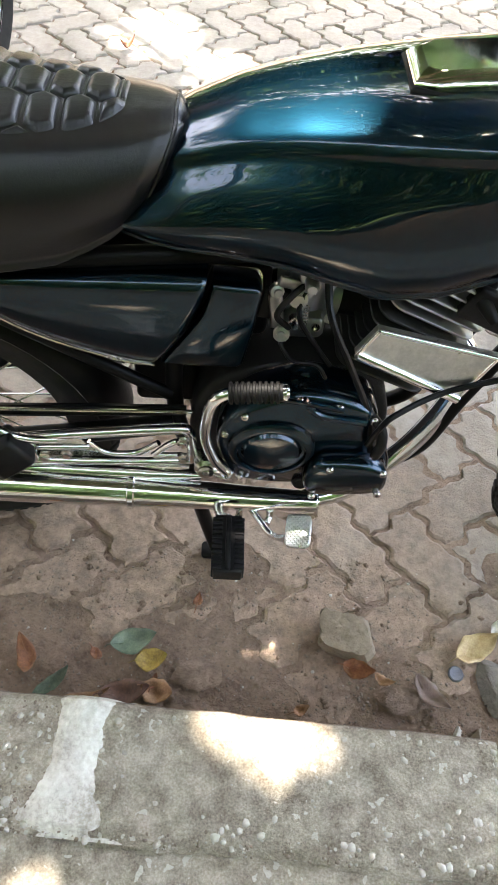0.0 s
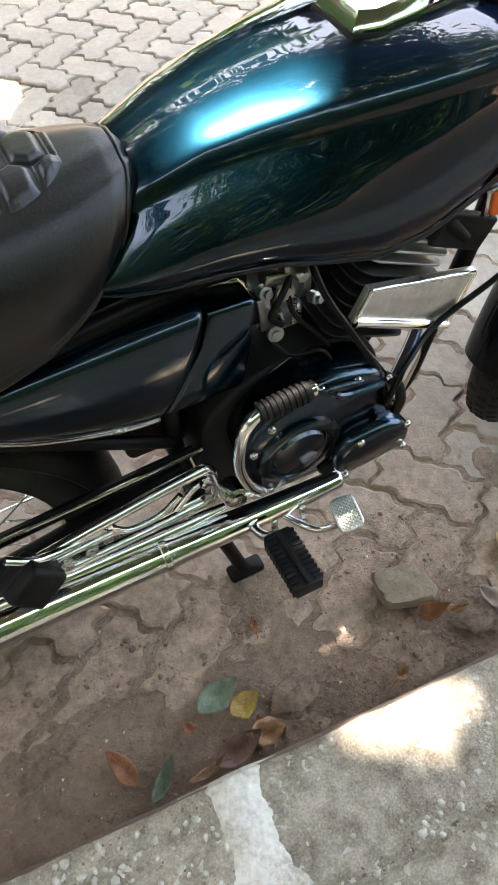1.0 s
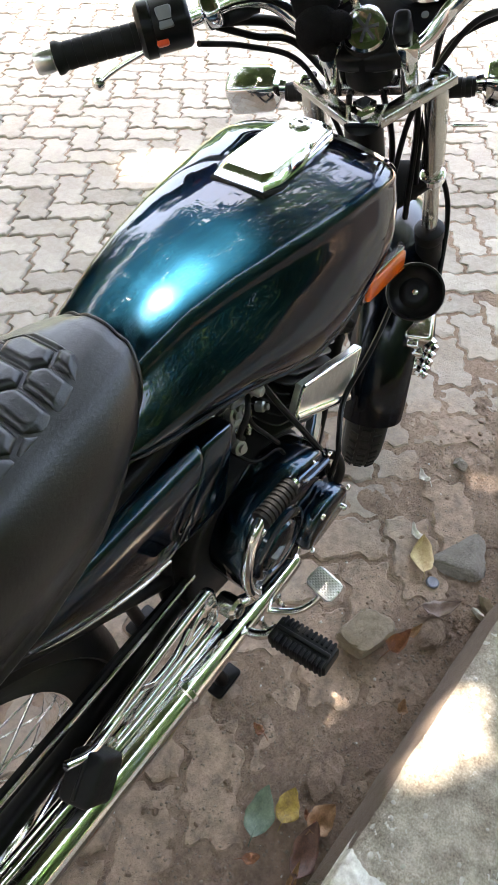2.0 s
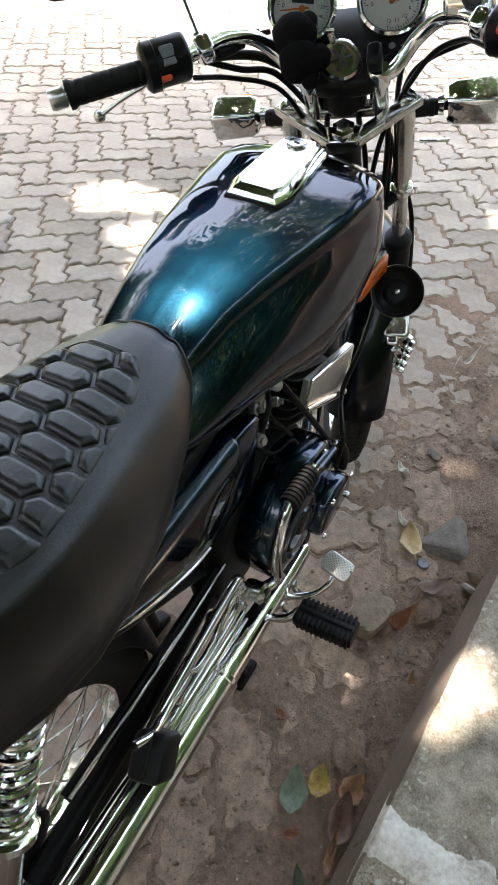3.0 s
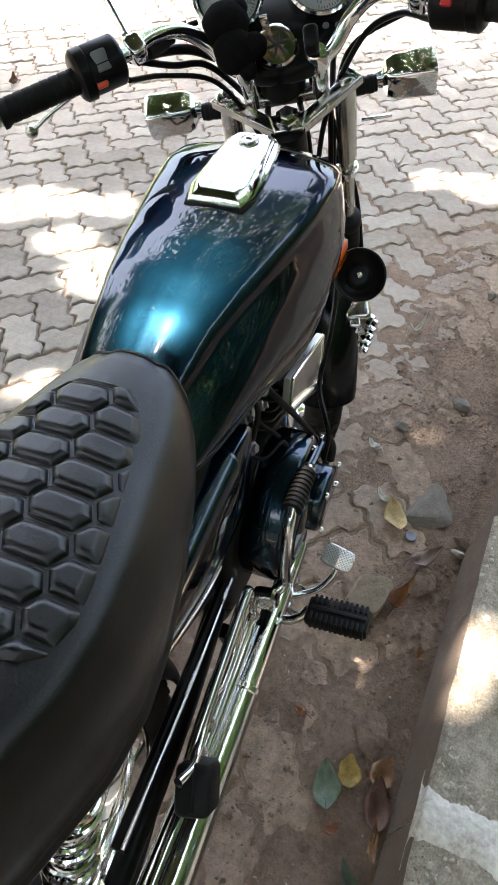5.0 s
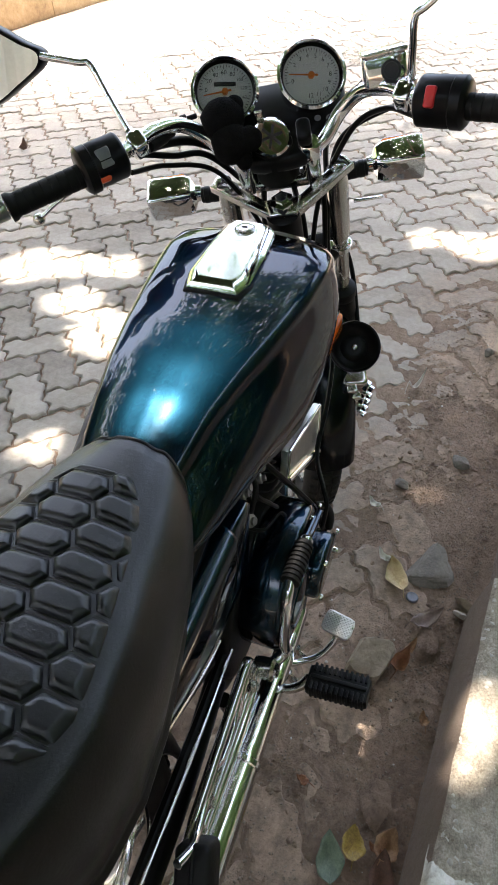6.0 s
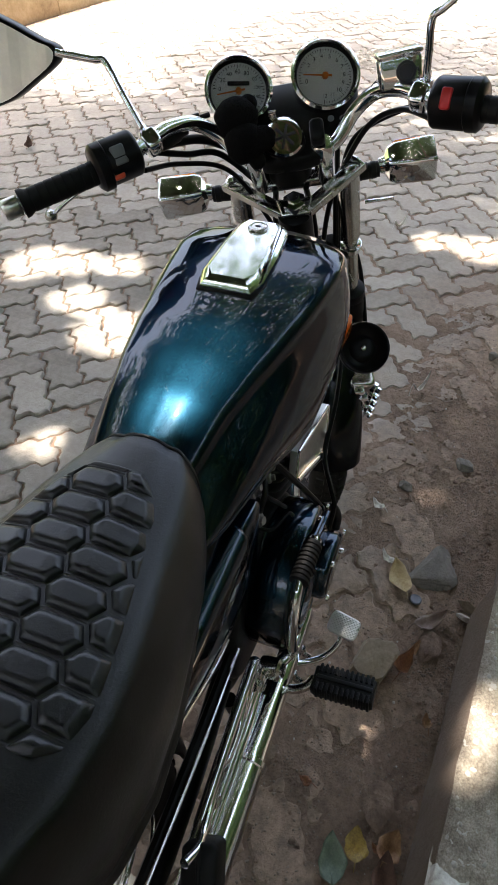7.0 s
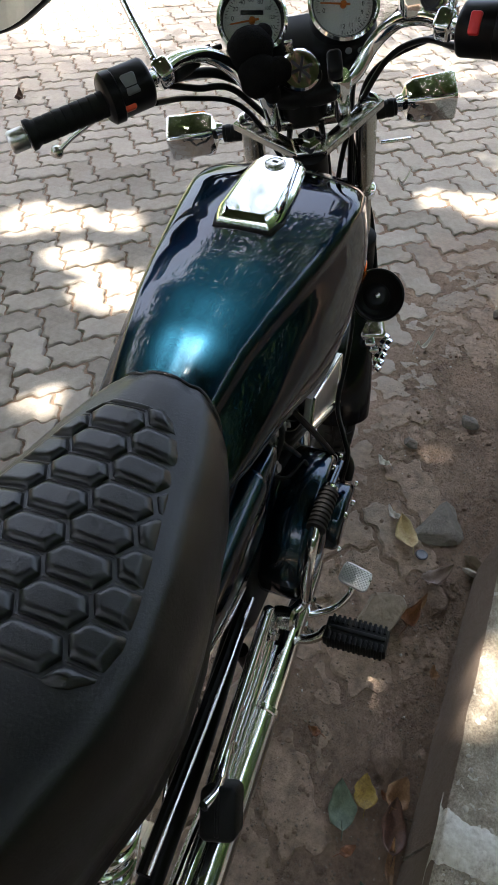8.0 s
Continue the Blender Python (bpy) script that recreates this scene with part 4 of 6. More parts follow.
# foot brake
brake = part("brake_pedal", tube([(0.030, -0.120, 0.285), (0.060, -0.150, 0.262), (0.085, -0.185, 0.262), (0.105, -0.205, 0.285), (0.118, -0.208, 0.308)], 0.0062, 12), CHROME, moto, "chrome brake pedal")
pad_m = Matrix.Translation((0.124, -0.209, 0.318)) @ Euler((radians(12), radians(-12), radians(-8))).to_matrix().to_4x4()
pad = part("pedal_pad", moved(prism(rounded(0.040, 0.054, 0.011), -0.006, 0.003, 0.002), pad_m), SATIN, brake, "knurled chrome pad")
studs = []
for i in range(-5, 6):
    for j in range(-7, 8):
        if (i + j) % 2 == 0:
            studs.append(moved(([(-0.0024, 0, 0), (0, -0.0024, 0), (0.0024, 0, 0), (0, 0.0024, 0), (0, 0, 0.0012)], [(0, 1, 4), (1, 2, 4), (2, 3, 4), (3, 0, 4)]), pad_m @ Matrix.Translation((i * 0.0032, j * 0.0032, 0.003))))
part("knurling", join(*studs), SATIN, pad, smooth=False)

# rider's foot peg
peg = part("foot_peg", tube([(0.005, -0.120, 0.285), (0.000, -0.150, 0.280), (0.005, -0.175, 0.293), (0.017, -0.188, 0.308)], 0.008, 10), CHROME_DULL, moto, "foot peg on a bent bracket")
peg_m = toward((0.017, -0.185, 0.310), (0, -1, 0.12)) @ Matrix.Rotation(radians(180), 4, "Z")
PEG = Matrix((Vector((1, 0, 0.0)), Vector((0, -1, 0.10)).normalized(), Vector((0, 0.10, 1)).normalized())).transposed().to_4x4()
PEG = Matrix.Translation((0.017, -0.186, 0.306)) @ PEG
part("peg_rubber", moved(prism([(-0.020, 0.0), (0.020, 0.0), (0.0235, 0.010), (0.0235, 0.094), (0.020, 0.102), (-0.020, 0.102), (-0.0235, 0.094), (-0.0235, 0.010)], -0.014, 0.012, 0.004), PEG), RUBBER, peg, "ribbed black rubber")
for side_x in (-1, 1):
    for k in range(11):
        part("peg_rib", moved(block(0.015, 0.0048, 0.028, 0.0015, 0.0008), PEG @ Matrix.Translation((side_x * 0.0168, 0.010 + k * 0.0085, 0.001))), RUBBER, peg)
part("peg_spine", moved(block(0.008, 0.094, 0.006, 0.003, 0.002), PEG @ Matrix.Translation((0, 0.052, 0.0125))), RUBBER, peg)

# chrome hanger for the passenger's peg
hanger = part("peg_hanger", tube([(-0.300, -0.115, 0.400), (-0.20, -0.112, 0.415), (-0.070, -0.108, 0.430), (-0.050, -0.108, 0.424), (-0.045, -0.108, 0.405), (-0.044, -0.110, 0.355)], [0.008, 0.0085, 0.0085, 0.0085, 0.0085, 0.0085], 12), CHROME, moto, "polished openwork peg hanger")
for pts, rr in (([(-0.044, -0.110, 0.352), (-0.16, -0.113, 0.345), (-0.30, -0.117, 0.345)], 0.007), ([(-0.200, -0.112, 0.392), (-0.175, -0.112, 0.366), (-0.130, -0.111, 0.368), (-0.095, -0.110, 0.395)], 0.005), ([(-0.105, -0.110, 0.362), (-0.075, -0.109, 0.395), (-0.055, -0.109, 0.400)], 0.005), ([(-0.105, -0.110, 0.362), (-0.060, -0.110, 0.365)], 0.005), ([(-0.29, -0.115, 0.398), (-0.285, -0.116, 0.345)], 0.007), ([(-0.28, -0.113, 0.375), (-0.20, -0.112, 0.380)], 0.006)):
    part("hanger_bar", tube(pts, rr, 10), CHROME, hanger)
part("hanger_plate", on_side(prism([(-0.285, 0.350), (-0.285, 0.395), (-0.215, 0.402), (-0.195, 0.372), (-0.165, 0.356)], -0.112, -0.108, 0.001)), CHROME_DULL, hanger)
for x, z in ((-0.058, 0.412), (-0.058, 0.372), (-0.235, 0.37), (-0.27, 0.36)):
    part("hanger_bolt", moved(lathe([(0.010, 0), (0.010, 0.006), (0.006, 0.008), (0.006, 0.011), (0, 0.011)], 6), toward((x, -0.116, z), (0, -1, 0))), CHROME_DULL, hanger)

rear_peg = part("passenger_peg", tube([(-0.245, -0.118, 0.402), (-0.285, -0.124, 0.410), (-0.310, -0.128, 0.425), (-0.335, -0.122, 0.440)], 0.0065, 10), CHROME, moto, "folded passenger peg")
RP = Matrix.Translation((-0.318, -0.137, 0.392)) @ Euler((radians(-8), radians(-28), radians(18))).to_matrix().to_4x4()
part("peg_rubber", moved(block(0.062, 0.046, 0.062, 0.010, 0.006), RP), RUBBER, rear_peg, "black rubber block")
part("peg_rubber_rib", moved(block(0.050, 0.006, 0.066, 0.002, 0.002), RP), RUBBER, rear_peg)

# chain run, stand, rear mudguard, shocks
part("chain_guard", tube([(-0.055, -0.070, 0.428), (-0.20, -0.076, 0.425), (-0.42, -0.080, 0.415)], [0.008, 0.010, 0.010], 8), FRAME_BLACK, moto)
part("chain_guard_edge", tube([(-0.045, -0.080, 0.437), (-0.20, -0.086, 0.436), (-0.42, -0.088, 0.428)], 0.003, 8), CHROME_DULL, moto)
link_shape = moved(prism(curve_outline([(-0.008, -0.004), (0, -0.0025), (0.008, -0.004), (0.0095, 0), (0.008, 0.004), (0, 0.0025), (-0.008, 0.004), (-0.0095, 0)], 2), -0.004, 0.004, 0.001), pose(0, 0, 0, 90, 0, 0))
chain = part("chain", tube([(-0.05, CY + 0.055, 0.44), (-0.28, CY + 0.055, 0.40)], 0.003, 6, 2), FRAME_BLACK, moto, "oily black drive chain")
for k in range(30):
    t = k / 29
    part("chain_link", moved(link_shape, Matrix.Translation((-0.06 - 0.45 * t, CY + 0.055, 0.442 - 0.075 * t)) @ Matrix.Rotation(radians(10), 4, "Y")), ENGINE_BLACK, chain)

for s in (-1, 1):
    y = CY + s * 0.105
    part("stand_leg", tube([(-0.055, CY + s * 0.075, 0.285), (-0.035, CY + s * 0.09, 0.17), (0.0, y, 0.02)], 0.013, 10), FRAME_BLACK, moto)
    part("stand_foot", moved(block(0.07, 0.035, 0.012, 0.008, 0.003), pose(0.006, y, 0.008)), FRAME_BLACK, moto)

RAX, RR = Vector((-0.480, CY, 0.305)), 0.305


def wheel(parent, c, m, R, width, rim_r, spokes, tyre_label):
    """A spoked wheel; m turns its axle onto y."""
    M = Matrix.Translation(c) @ m
    w = width / 2
    prof = []
    for a in np.linspace(-100, 100, 15):
        prof.append((R - w * 0.85 + w * 0.85 * math.cos(radians(a)), w * math.sin(radians(a)) if abs(a) <= 90 else w * 0.92 * math.copysign(1, a)))
    prof = [(rim_r, -w * 0.7)] + prof + [(rim_r, w * 0.7)]
    axle = Matrix.Rotation(radians(-90), 4, "X")
    tyre = part("tyre", moved(loft([[(r * math.cos(q), r * math.sin(q), h) for q in np.linspace(0, 2 * math.pi, 72, endpoint=False)] for r, h in prof], cap=False), M @ axle), TYRE, parent, tyre_label)
    knobs = []
    for k in range(60):
        for row, off in ((-0.55, 0), (0.0, 0.5), (0.55, 0)):
            q = 2 * math.pi * (k + off) / 60
            ang = math.asin(row * 0.9)
            rr = R - w * 0.85 * (1 - math.cos(ang)) - 0.001
            knobs.append(moved(block(0.006, 0.018, w * 0.42, 0.002, 0.001), M @ axle @ Matrix.Rotation(q, 4, "Z") @ Matrix.Translation((rr, 0, w * row)) @ Matrix.Rotation(-ang, 4, "Y")))
    tread = part("tread", join(*knobs), TYRE, tyre)
    tread["kind"] = "stuff"
    rp = [(rim_r + 0.004, -w * 0.72), (rim_r + 0.006, -w * 0.66), (rim_r - 0.004, -w * 0.6), (rim_r - 0.010, -w * 0.3), (rim_r - 0.014, 0), (rim_r - 0.010, w * 0.3), (rim_r - 0.004, w * 0.6), (rim_r + 0.006, w * 0.66), (rim_r + 0.004, w * 0.72)]
    part("rim", moved(loft([[(r * math.cos(q), r * math.sin(q), h) for q in np.linspace(0, 2 * math.pi, 72, endpoint=False)] for r, h in rp], cap=False), M @ axle), CHROME, parent, "chrome rim")
    part("hub", moved(lathe([(0.012, -0.07), (0.03, -0.06), (0.055, -0.045), (0.055, -0.035), (0.045, -0.03), (0.045, 0.03), (0.055, 0.035), (0.055, 0.045), (0.03, 0.06), (0.012, 0.07)], 28), M @ axle), ENGINE_BLACK, parent, "dark drum hub")
    for k in range(spokes):
        q = 2 * math.pi * k / spokes
        s = 1 if k % 2 else -1
        q2 = q + (0.45 if (k // 2) % 2 else -0.45)
        a = M @ axle @ Vector((0.05 * math.cos(q2), 0.05 * math.sin(q2), s * 0.038))
        b = M @ axle @ Vector(((rim_r - 0.012) * math.cos(q), (rim_r - 0.012) * math.sin(q), s * 0.006))
        part("spoke", tube([tuple(a), tuple(b)], 0.0018, 6, 1), CHROME_DULL, parent)


rear_wheel = new("rear_wheel")
rear_wheel.parent = moto
rear_wheel["label"] = "spoked rear wheel"
wheel(rear_wheel, RAX, Matrix.Identity(4), RR, 0.105, 0.225, 36, "black rear tyre")


def mudguard(c, m, R, w, a0, a1, steps=26, skirt=0.35):
    """An arched guard over a wheel, between two angles from straight ahead, over the top."""
    rings = []
    for a in np.linspace(radians(a0), radians(a1), steps):
        ring = []
        for s in np.linspace(-1, 1, 13):
            q = s * radians(78)
            rr = R - w * skirt * (1 - math.cos(q))
            ring.append(tuple(m @ Vector((rr * math.cos(a), w / 2 * math.sin(q) / math.sin(radians(78)), rr * math.sin(a))) + c))
        for s in np.linspace(1, -1, 13):
            q = s * radians(78)
            rr = R - 0.004 - w * skirt * (1 - math.cos(q))
            ring.append(tuple(m @ Vector((rr * math.cos(a), (w / 2 - 0.003) * math.sin(q) / math.sin(radians(78)), rr * math.sin(a))) + c))
        rings.append(ring)
    return loft(rings)


part("rear_mudguard", mudguard(RAX, Matrix.Identity(3), 0.330, 0.13, 5, 150), FRAME_BLACK, moto, "black rear mudguard")

for s in (-1, 1):
    top, low = Vector((-0.405, CY + s * 0.096, 0.735)), Vector((-0.555, CY + s * 0.104, 0.390))
    d = (low - top).normalized()
    n = (low - top).length
    shock = part("shock_absorber", join(tube([tuple(top), tuple(low)], 0.009, 14, 1), tube([tuple(top + d * 0.19), tuple(low - d * 0.02)], 0.020, 18, 1), moved(lathe([(0.020, -0.015), (0.033, -0.013), (0.033, 0.0), (0.026, 0.004)], 24), toward(top + d * 0.05, d)), moved(lathe([(0.026, -0.008), (0.032, -0.004), (0.032, 0.006), (0.022, 0.012)], 24), toward(top + d * 0.212, d))), CHROME, moto, "chrome rear shock absorber")
    e1 = d.orthogonal().normalized()
    e2 = d.cross(e1)
    coil = []
    turns = 10.5
    for k in range(int(turns * 22) + 1):
        q = 2 * math.pi * k / 22
        coil.append(tuple(top + d * (0.050 + 0.155 * k / (turns * 22)) + (e1 * math.cos(q) + e2 * math.sin(q)) * 0.0235))
    part("spring", tube(coil, 0.0036, 8, 1), CHROME, shock, "chrome coil spring")
    part("shock_mount", moved(lathe([(0.018, -0.02), (0.018, 0.02), (0.010, 0.024), (0.010, 0.034), (0, 0.034)], 16), toward(low, (0, s, 0))), ALLOY, shock)
part("axle_nut", moved(lathe([(0.016, 0), (0.016, 0.014), (0.009, 0.015), (0.009, 0.03), (0, 0.031)], 6), toward(RAX + Vector((0, -0.115, 0)), (0, -1, 0))), CHROME_DULL, moto)
part("brake_rod", tube([(-0.05, -0.105, 0.325), (-0.25, -0.098, 0.305), (-0.46, -0.088, 0.262)], 0.004, 8), CHROME_DULL, moto)

# ---- steering: turned to the left ----
RAKE, TURNED = radians(28), radians(20)
SO = Vector((0.47, CY, 0.905))
S_UP = Vector((-math.sin(RAKE), 0, math.cos(RAKE)))
F0 = Vector((math.cos(RAKE), 0, math.sin(RAKE)))
S_F = F0 * math.cos(TURNED) + Vector((0, 1, 0)) * math.sin(TURNED)
S_L = Vector((0, 1, 0)) * math.cos(TURNED) - F0 * math.sin(TURNED)
ST = Matrix.Translation(SO) @ Matrix((S_F, S_L, S_UP)).transposed().to_4x4()


def sp(p):
    return tuple(ST @ Vector(p))


def steer(shape):
    return moved(shape, ST)


part("steering_head", tube([(0.475, CY, 0.885), (0.535, CY, 0.755)], 0.028, 18, 1), FRAME_BLACK, moto)
def flat_bar(a, b, wa, wb, z0, z1):
    """A flat tapering arm between two places of the steering plane."""
    a, b = np.array(a), np.array(b)
    d = (b - a) / np.linalg.norm(b - a)
    n = np.array((-d[1], d[0]))
    return steer(prism([a + n * wa, a - n * wa, b - n * wb, b + n * wb], z0, z1, 0.003))


yoke = part("top_yoke", join(flat_bar((-0.004, -0.018), (0.074, -0.112), 0.011, 0.012, -0.030, -0.012), flat_bar((-0.004, 0.018), (0.074, 0.112), 0.011, 0.012, -0.030, -0.012), steer(prism([(-0.018, 0.022), (0.016, 0.030), (0.016, -0.030), (-0.018, -0.022)], -0.027, -0.009, 0.003)), flat_bar((0.060, -0.06), (0.060, 0.06), 0.012, 0.012, -0.030, -0.012)), CHROME_DULL, moto, "satin alloy top yoke")
part("stem_nut", steer(moved(lathe([(0.019, 0), (0.019, 0.012), (0.011, 0.014), (0.011, 0.018), (0, 0.018)], 6), pose(0.0, 0, -0.010))), CHROME, yoke)
part("lower_yoke", steer(prism([(0.075, 0.085), (0.075, -0.085), (0.03, -0.085), (-0.02, -0.03), (-0.02, 0.03), (0.03, 0.085)], -0.21, -0.19, 0.004)), FRAME_BLACK, moto)
WC = Vector((0.762, 0.034, 0.305))
W_T = radians(24)
WM = Matrix.Rotation(W_T, 3, "Z")
FORK_FROM = 0.066
for s in (-1, 1):
    a = Vector(sp((FORK_FROM, s * 0.091, -0.026)))
    b = WC + WM @ Vector((0.0, s * 0.100, 0.0))
    d = (b - a).normalized()
    n = (b - a).length
    leg = part("fork_leg", tube([tuple(a), tuple(a + d * 0.145), tuple(a + d * 0.150), tuple(a + d * 0.335)], [0.0185, 0.0185, 0.0140, 0.0140], 20, 1), CHROME_DULL, moto, "satin grey front fork leg")
    part("slider", tube([tuple(a + d * 0.310), tuple(a + d * 0.335), tuple(b - d * 0.02), tuple(b + d * 0.03)], [0.022, 0.0245, 0.0245, 0.02], 20, 2), ENGINE_BLACK, leg, "black fork slider")
    part("dust_seal", moved(lathe([(0.020, 0), (0.027, 0.004), (0.027, 0.022), (0.023, 0.032)], 20), toward(a + d * 0.290, d)), RUBBER, leg)
    part("fork_ring", moved(lathe([(0.0185, 0), (0.0215, 0.002), (0.0215, 0.012), (0.0185, 0.014)], 20), toward(a + d * 0.165, d)), CHROME, leg)
    part("fork_cap", steer(moved(lathe([(0.015, 0), (0.015, 0.004), (0.010, 0.006), (0, 0.006)], 12), pose(FORK_FROM, s * 0.096, -0.012))), CHROME, leg)
part("axle", tube([tuple(WC + WM @ Vector((0, -0.13, 0))), tuple(WC + WM @ Vector((0, 0.13, 0)))], 0.009, 10, 1), CHROME_DULL, moto)
front_wheel = new("front_wheel")
front_wheel.parent = moto
front_wheel["label"] = "spoked front wheel turned to its left"
wheel(front_wheel, WC, WM.to_4x4(), 0.30, 0.085, 0.235, 36, "black front tyre")
part("front_mudguard", mudguard(WC, WM, 0.320, 0.124, 40, 176, skirt=0.36), GUARD_BLACK, moto, "glossy black front mudguard")
part("mudguard_stay", tube([tuple(WC + WM @ Vector((0, -0.09, 0.02))), tuple(WC + WM @ Vector((-0.15, -0.07, 0.15))), tuple(WC + WM @ Vector((-0.24, -0.06, 0.19)))], 0.005, 8), CHROME_DULL, moto)
disc = part("brake_disc", moved(lathe([(0.075, -0.002), (0.125, -0.002), (0.125, 0.002), (0.075, 0.002)], 40), Matrix.Translation(WC + WM @ Vector((0, -0.062, 0))) @ WM.to_4x4() @ Matrix.Rotation(radians(90), 4, "X")), CHROME_DULL, front_wheel, "steel brake disc")
CAL = Matrix.Translation((0.612, -0.096, 0.448)) @ WM.to_4x4() @ Matrix.Rotation(radians(-22), 4, "Y")
caliper = part("brake_caliper", moved(block(0.070, 0.055, 0.150, 0.012, 0.008), CAL), CHROME_DULL, moto, "cast brake caliper")
for k, z in enumerate((-0.055, -0.028, 0.0, 0.028, 0.055)):
    part("caliper_bolt", moved(lathe([(0.012, 0), (0.012, 0.012), (0.007, 0.013), (0.007, 0.022), (0, 0.022)], 8), CAL @ toward((-0.026, -0.022, z), (-0.75, -0.7, 0.1))), CHROME, caliper)
    part("caliper_rib", moved(block(0.030, 0.022, 0.012, 0.004, 0.003), CAL @ Matrix.Translation((-0.034, 0.008 - 0.012 * (k % 2), z + 0.010))), CHROME, caliper)
part("brake_hose", tube([tuple(CAL @ Vector((0, -0.02, 0.05))), sp((0.10, -0.105, -0.36)), sp((0.125, -0.075, -0.20)), sp((0.15, -0.085, -0.02)), sp((0.115, -0.15, 0.10))], 0.005, 8), PLASTIC, moto)

horn_m = toward((0.452, -0.130, 0.668), (-0.62, -0.30, 0.66))
horn = part("horn", moved(lathe([(0.020, -0.035), (0.034, -0.030), (0.040, -0.012), (0.045, -0.006), (0.046, 0.002), (0.0445, 0.006), (0.041, 0.005), (0.034, -0.006), (0.024, -0.010), (0.020, -0.007), (0.012, -0.006), (0, -0.006)], 36), horn_m), PLASTIC, moto, "round black horn")
part("horn_nut", moved(lathe([(0.005, -0.008), (0.005, -0.001), (0.003, 0.0), (0, 0.0)], 6), horn_m), CHROME_DULL, horn)
part("horn_bracket", tube([(0.46, -0.11, 0.66), (0.48, -0.07, 0.69), (0.49, -0.02, 0.72)], 0.008, 8), FRAME_BLACK, horn)

reflector = part("side_reflector", moved(block(0.100, 0.012, 0.034, 0.006, 0.003), pose(0.395, -0.098, 0.715, 0, -8, -4)), ORANGE, moto, "amber side reflector")
part("reflector_frame", moved(block(0.108, 0.010, 0.042, 0.008, 0.003), pose(0.395, -0.093, 0.715, 0, -8, -4)), CHROME_DULL, reflector)
part("reflector_stay", tube([(0.395, -0.09, 0.71), (0.41, -0.05, 0.72), (0.43, -0.01, 0.74)], 0.007, 8), FRAME_BLACK, reflector)

# handlebar and its fittings
half_bar = [(0.060, 0.0, 0.036), (0.060, 0.045, 0.036), (0.068, 0.075, 0.042), (0.092, 0.105, 0.068), (0.090, 0.138, 0.100), (0.062, 0.170, 0.125), (0.025, 0.195, 0.142), (-0.025, 0.228, 0.166), (-0.075, 0.310, 0.184), (-0.102, 0.368, 0.192)]
bar_pts = [sp((f, -l, u)) for f, l, u in reversed(half_bar[1:])] + [sp(p) for p in half_bar]
handlebar = part("handlebar", tube(bar_pts, 0.0112, 16, 6), CHROME, moto, "high chrome handlebar")
def base_p_of(s):
    return Vector((-0.024, s * 0.226, 0.168))


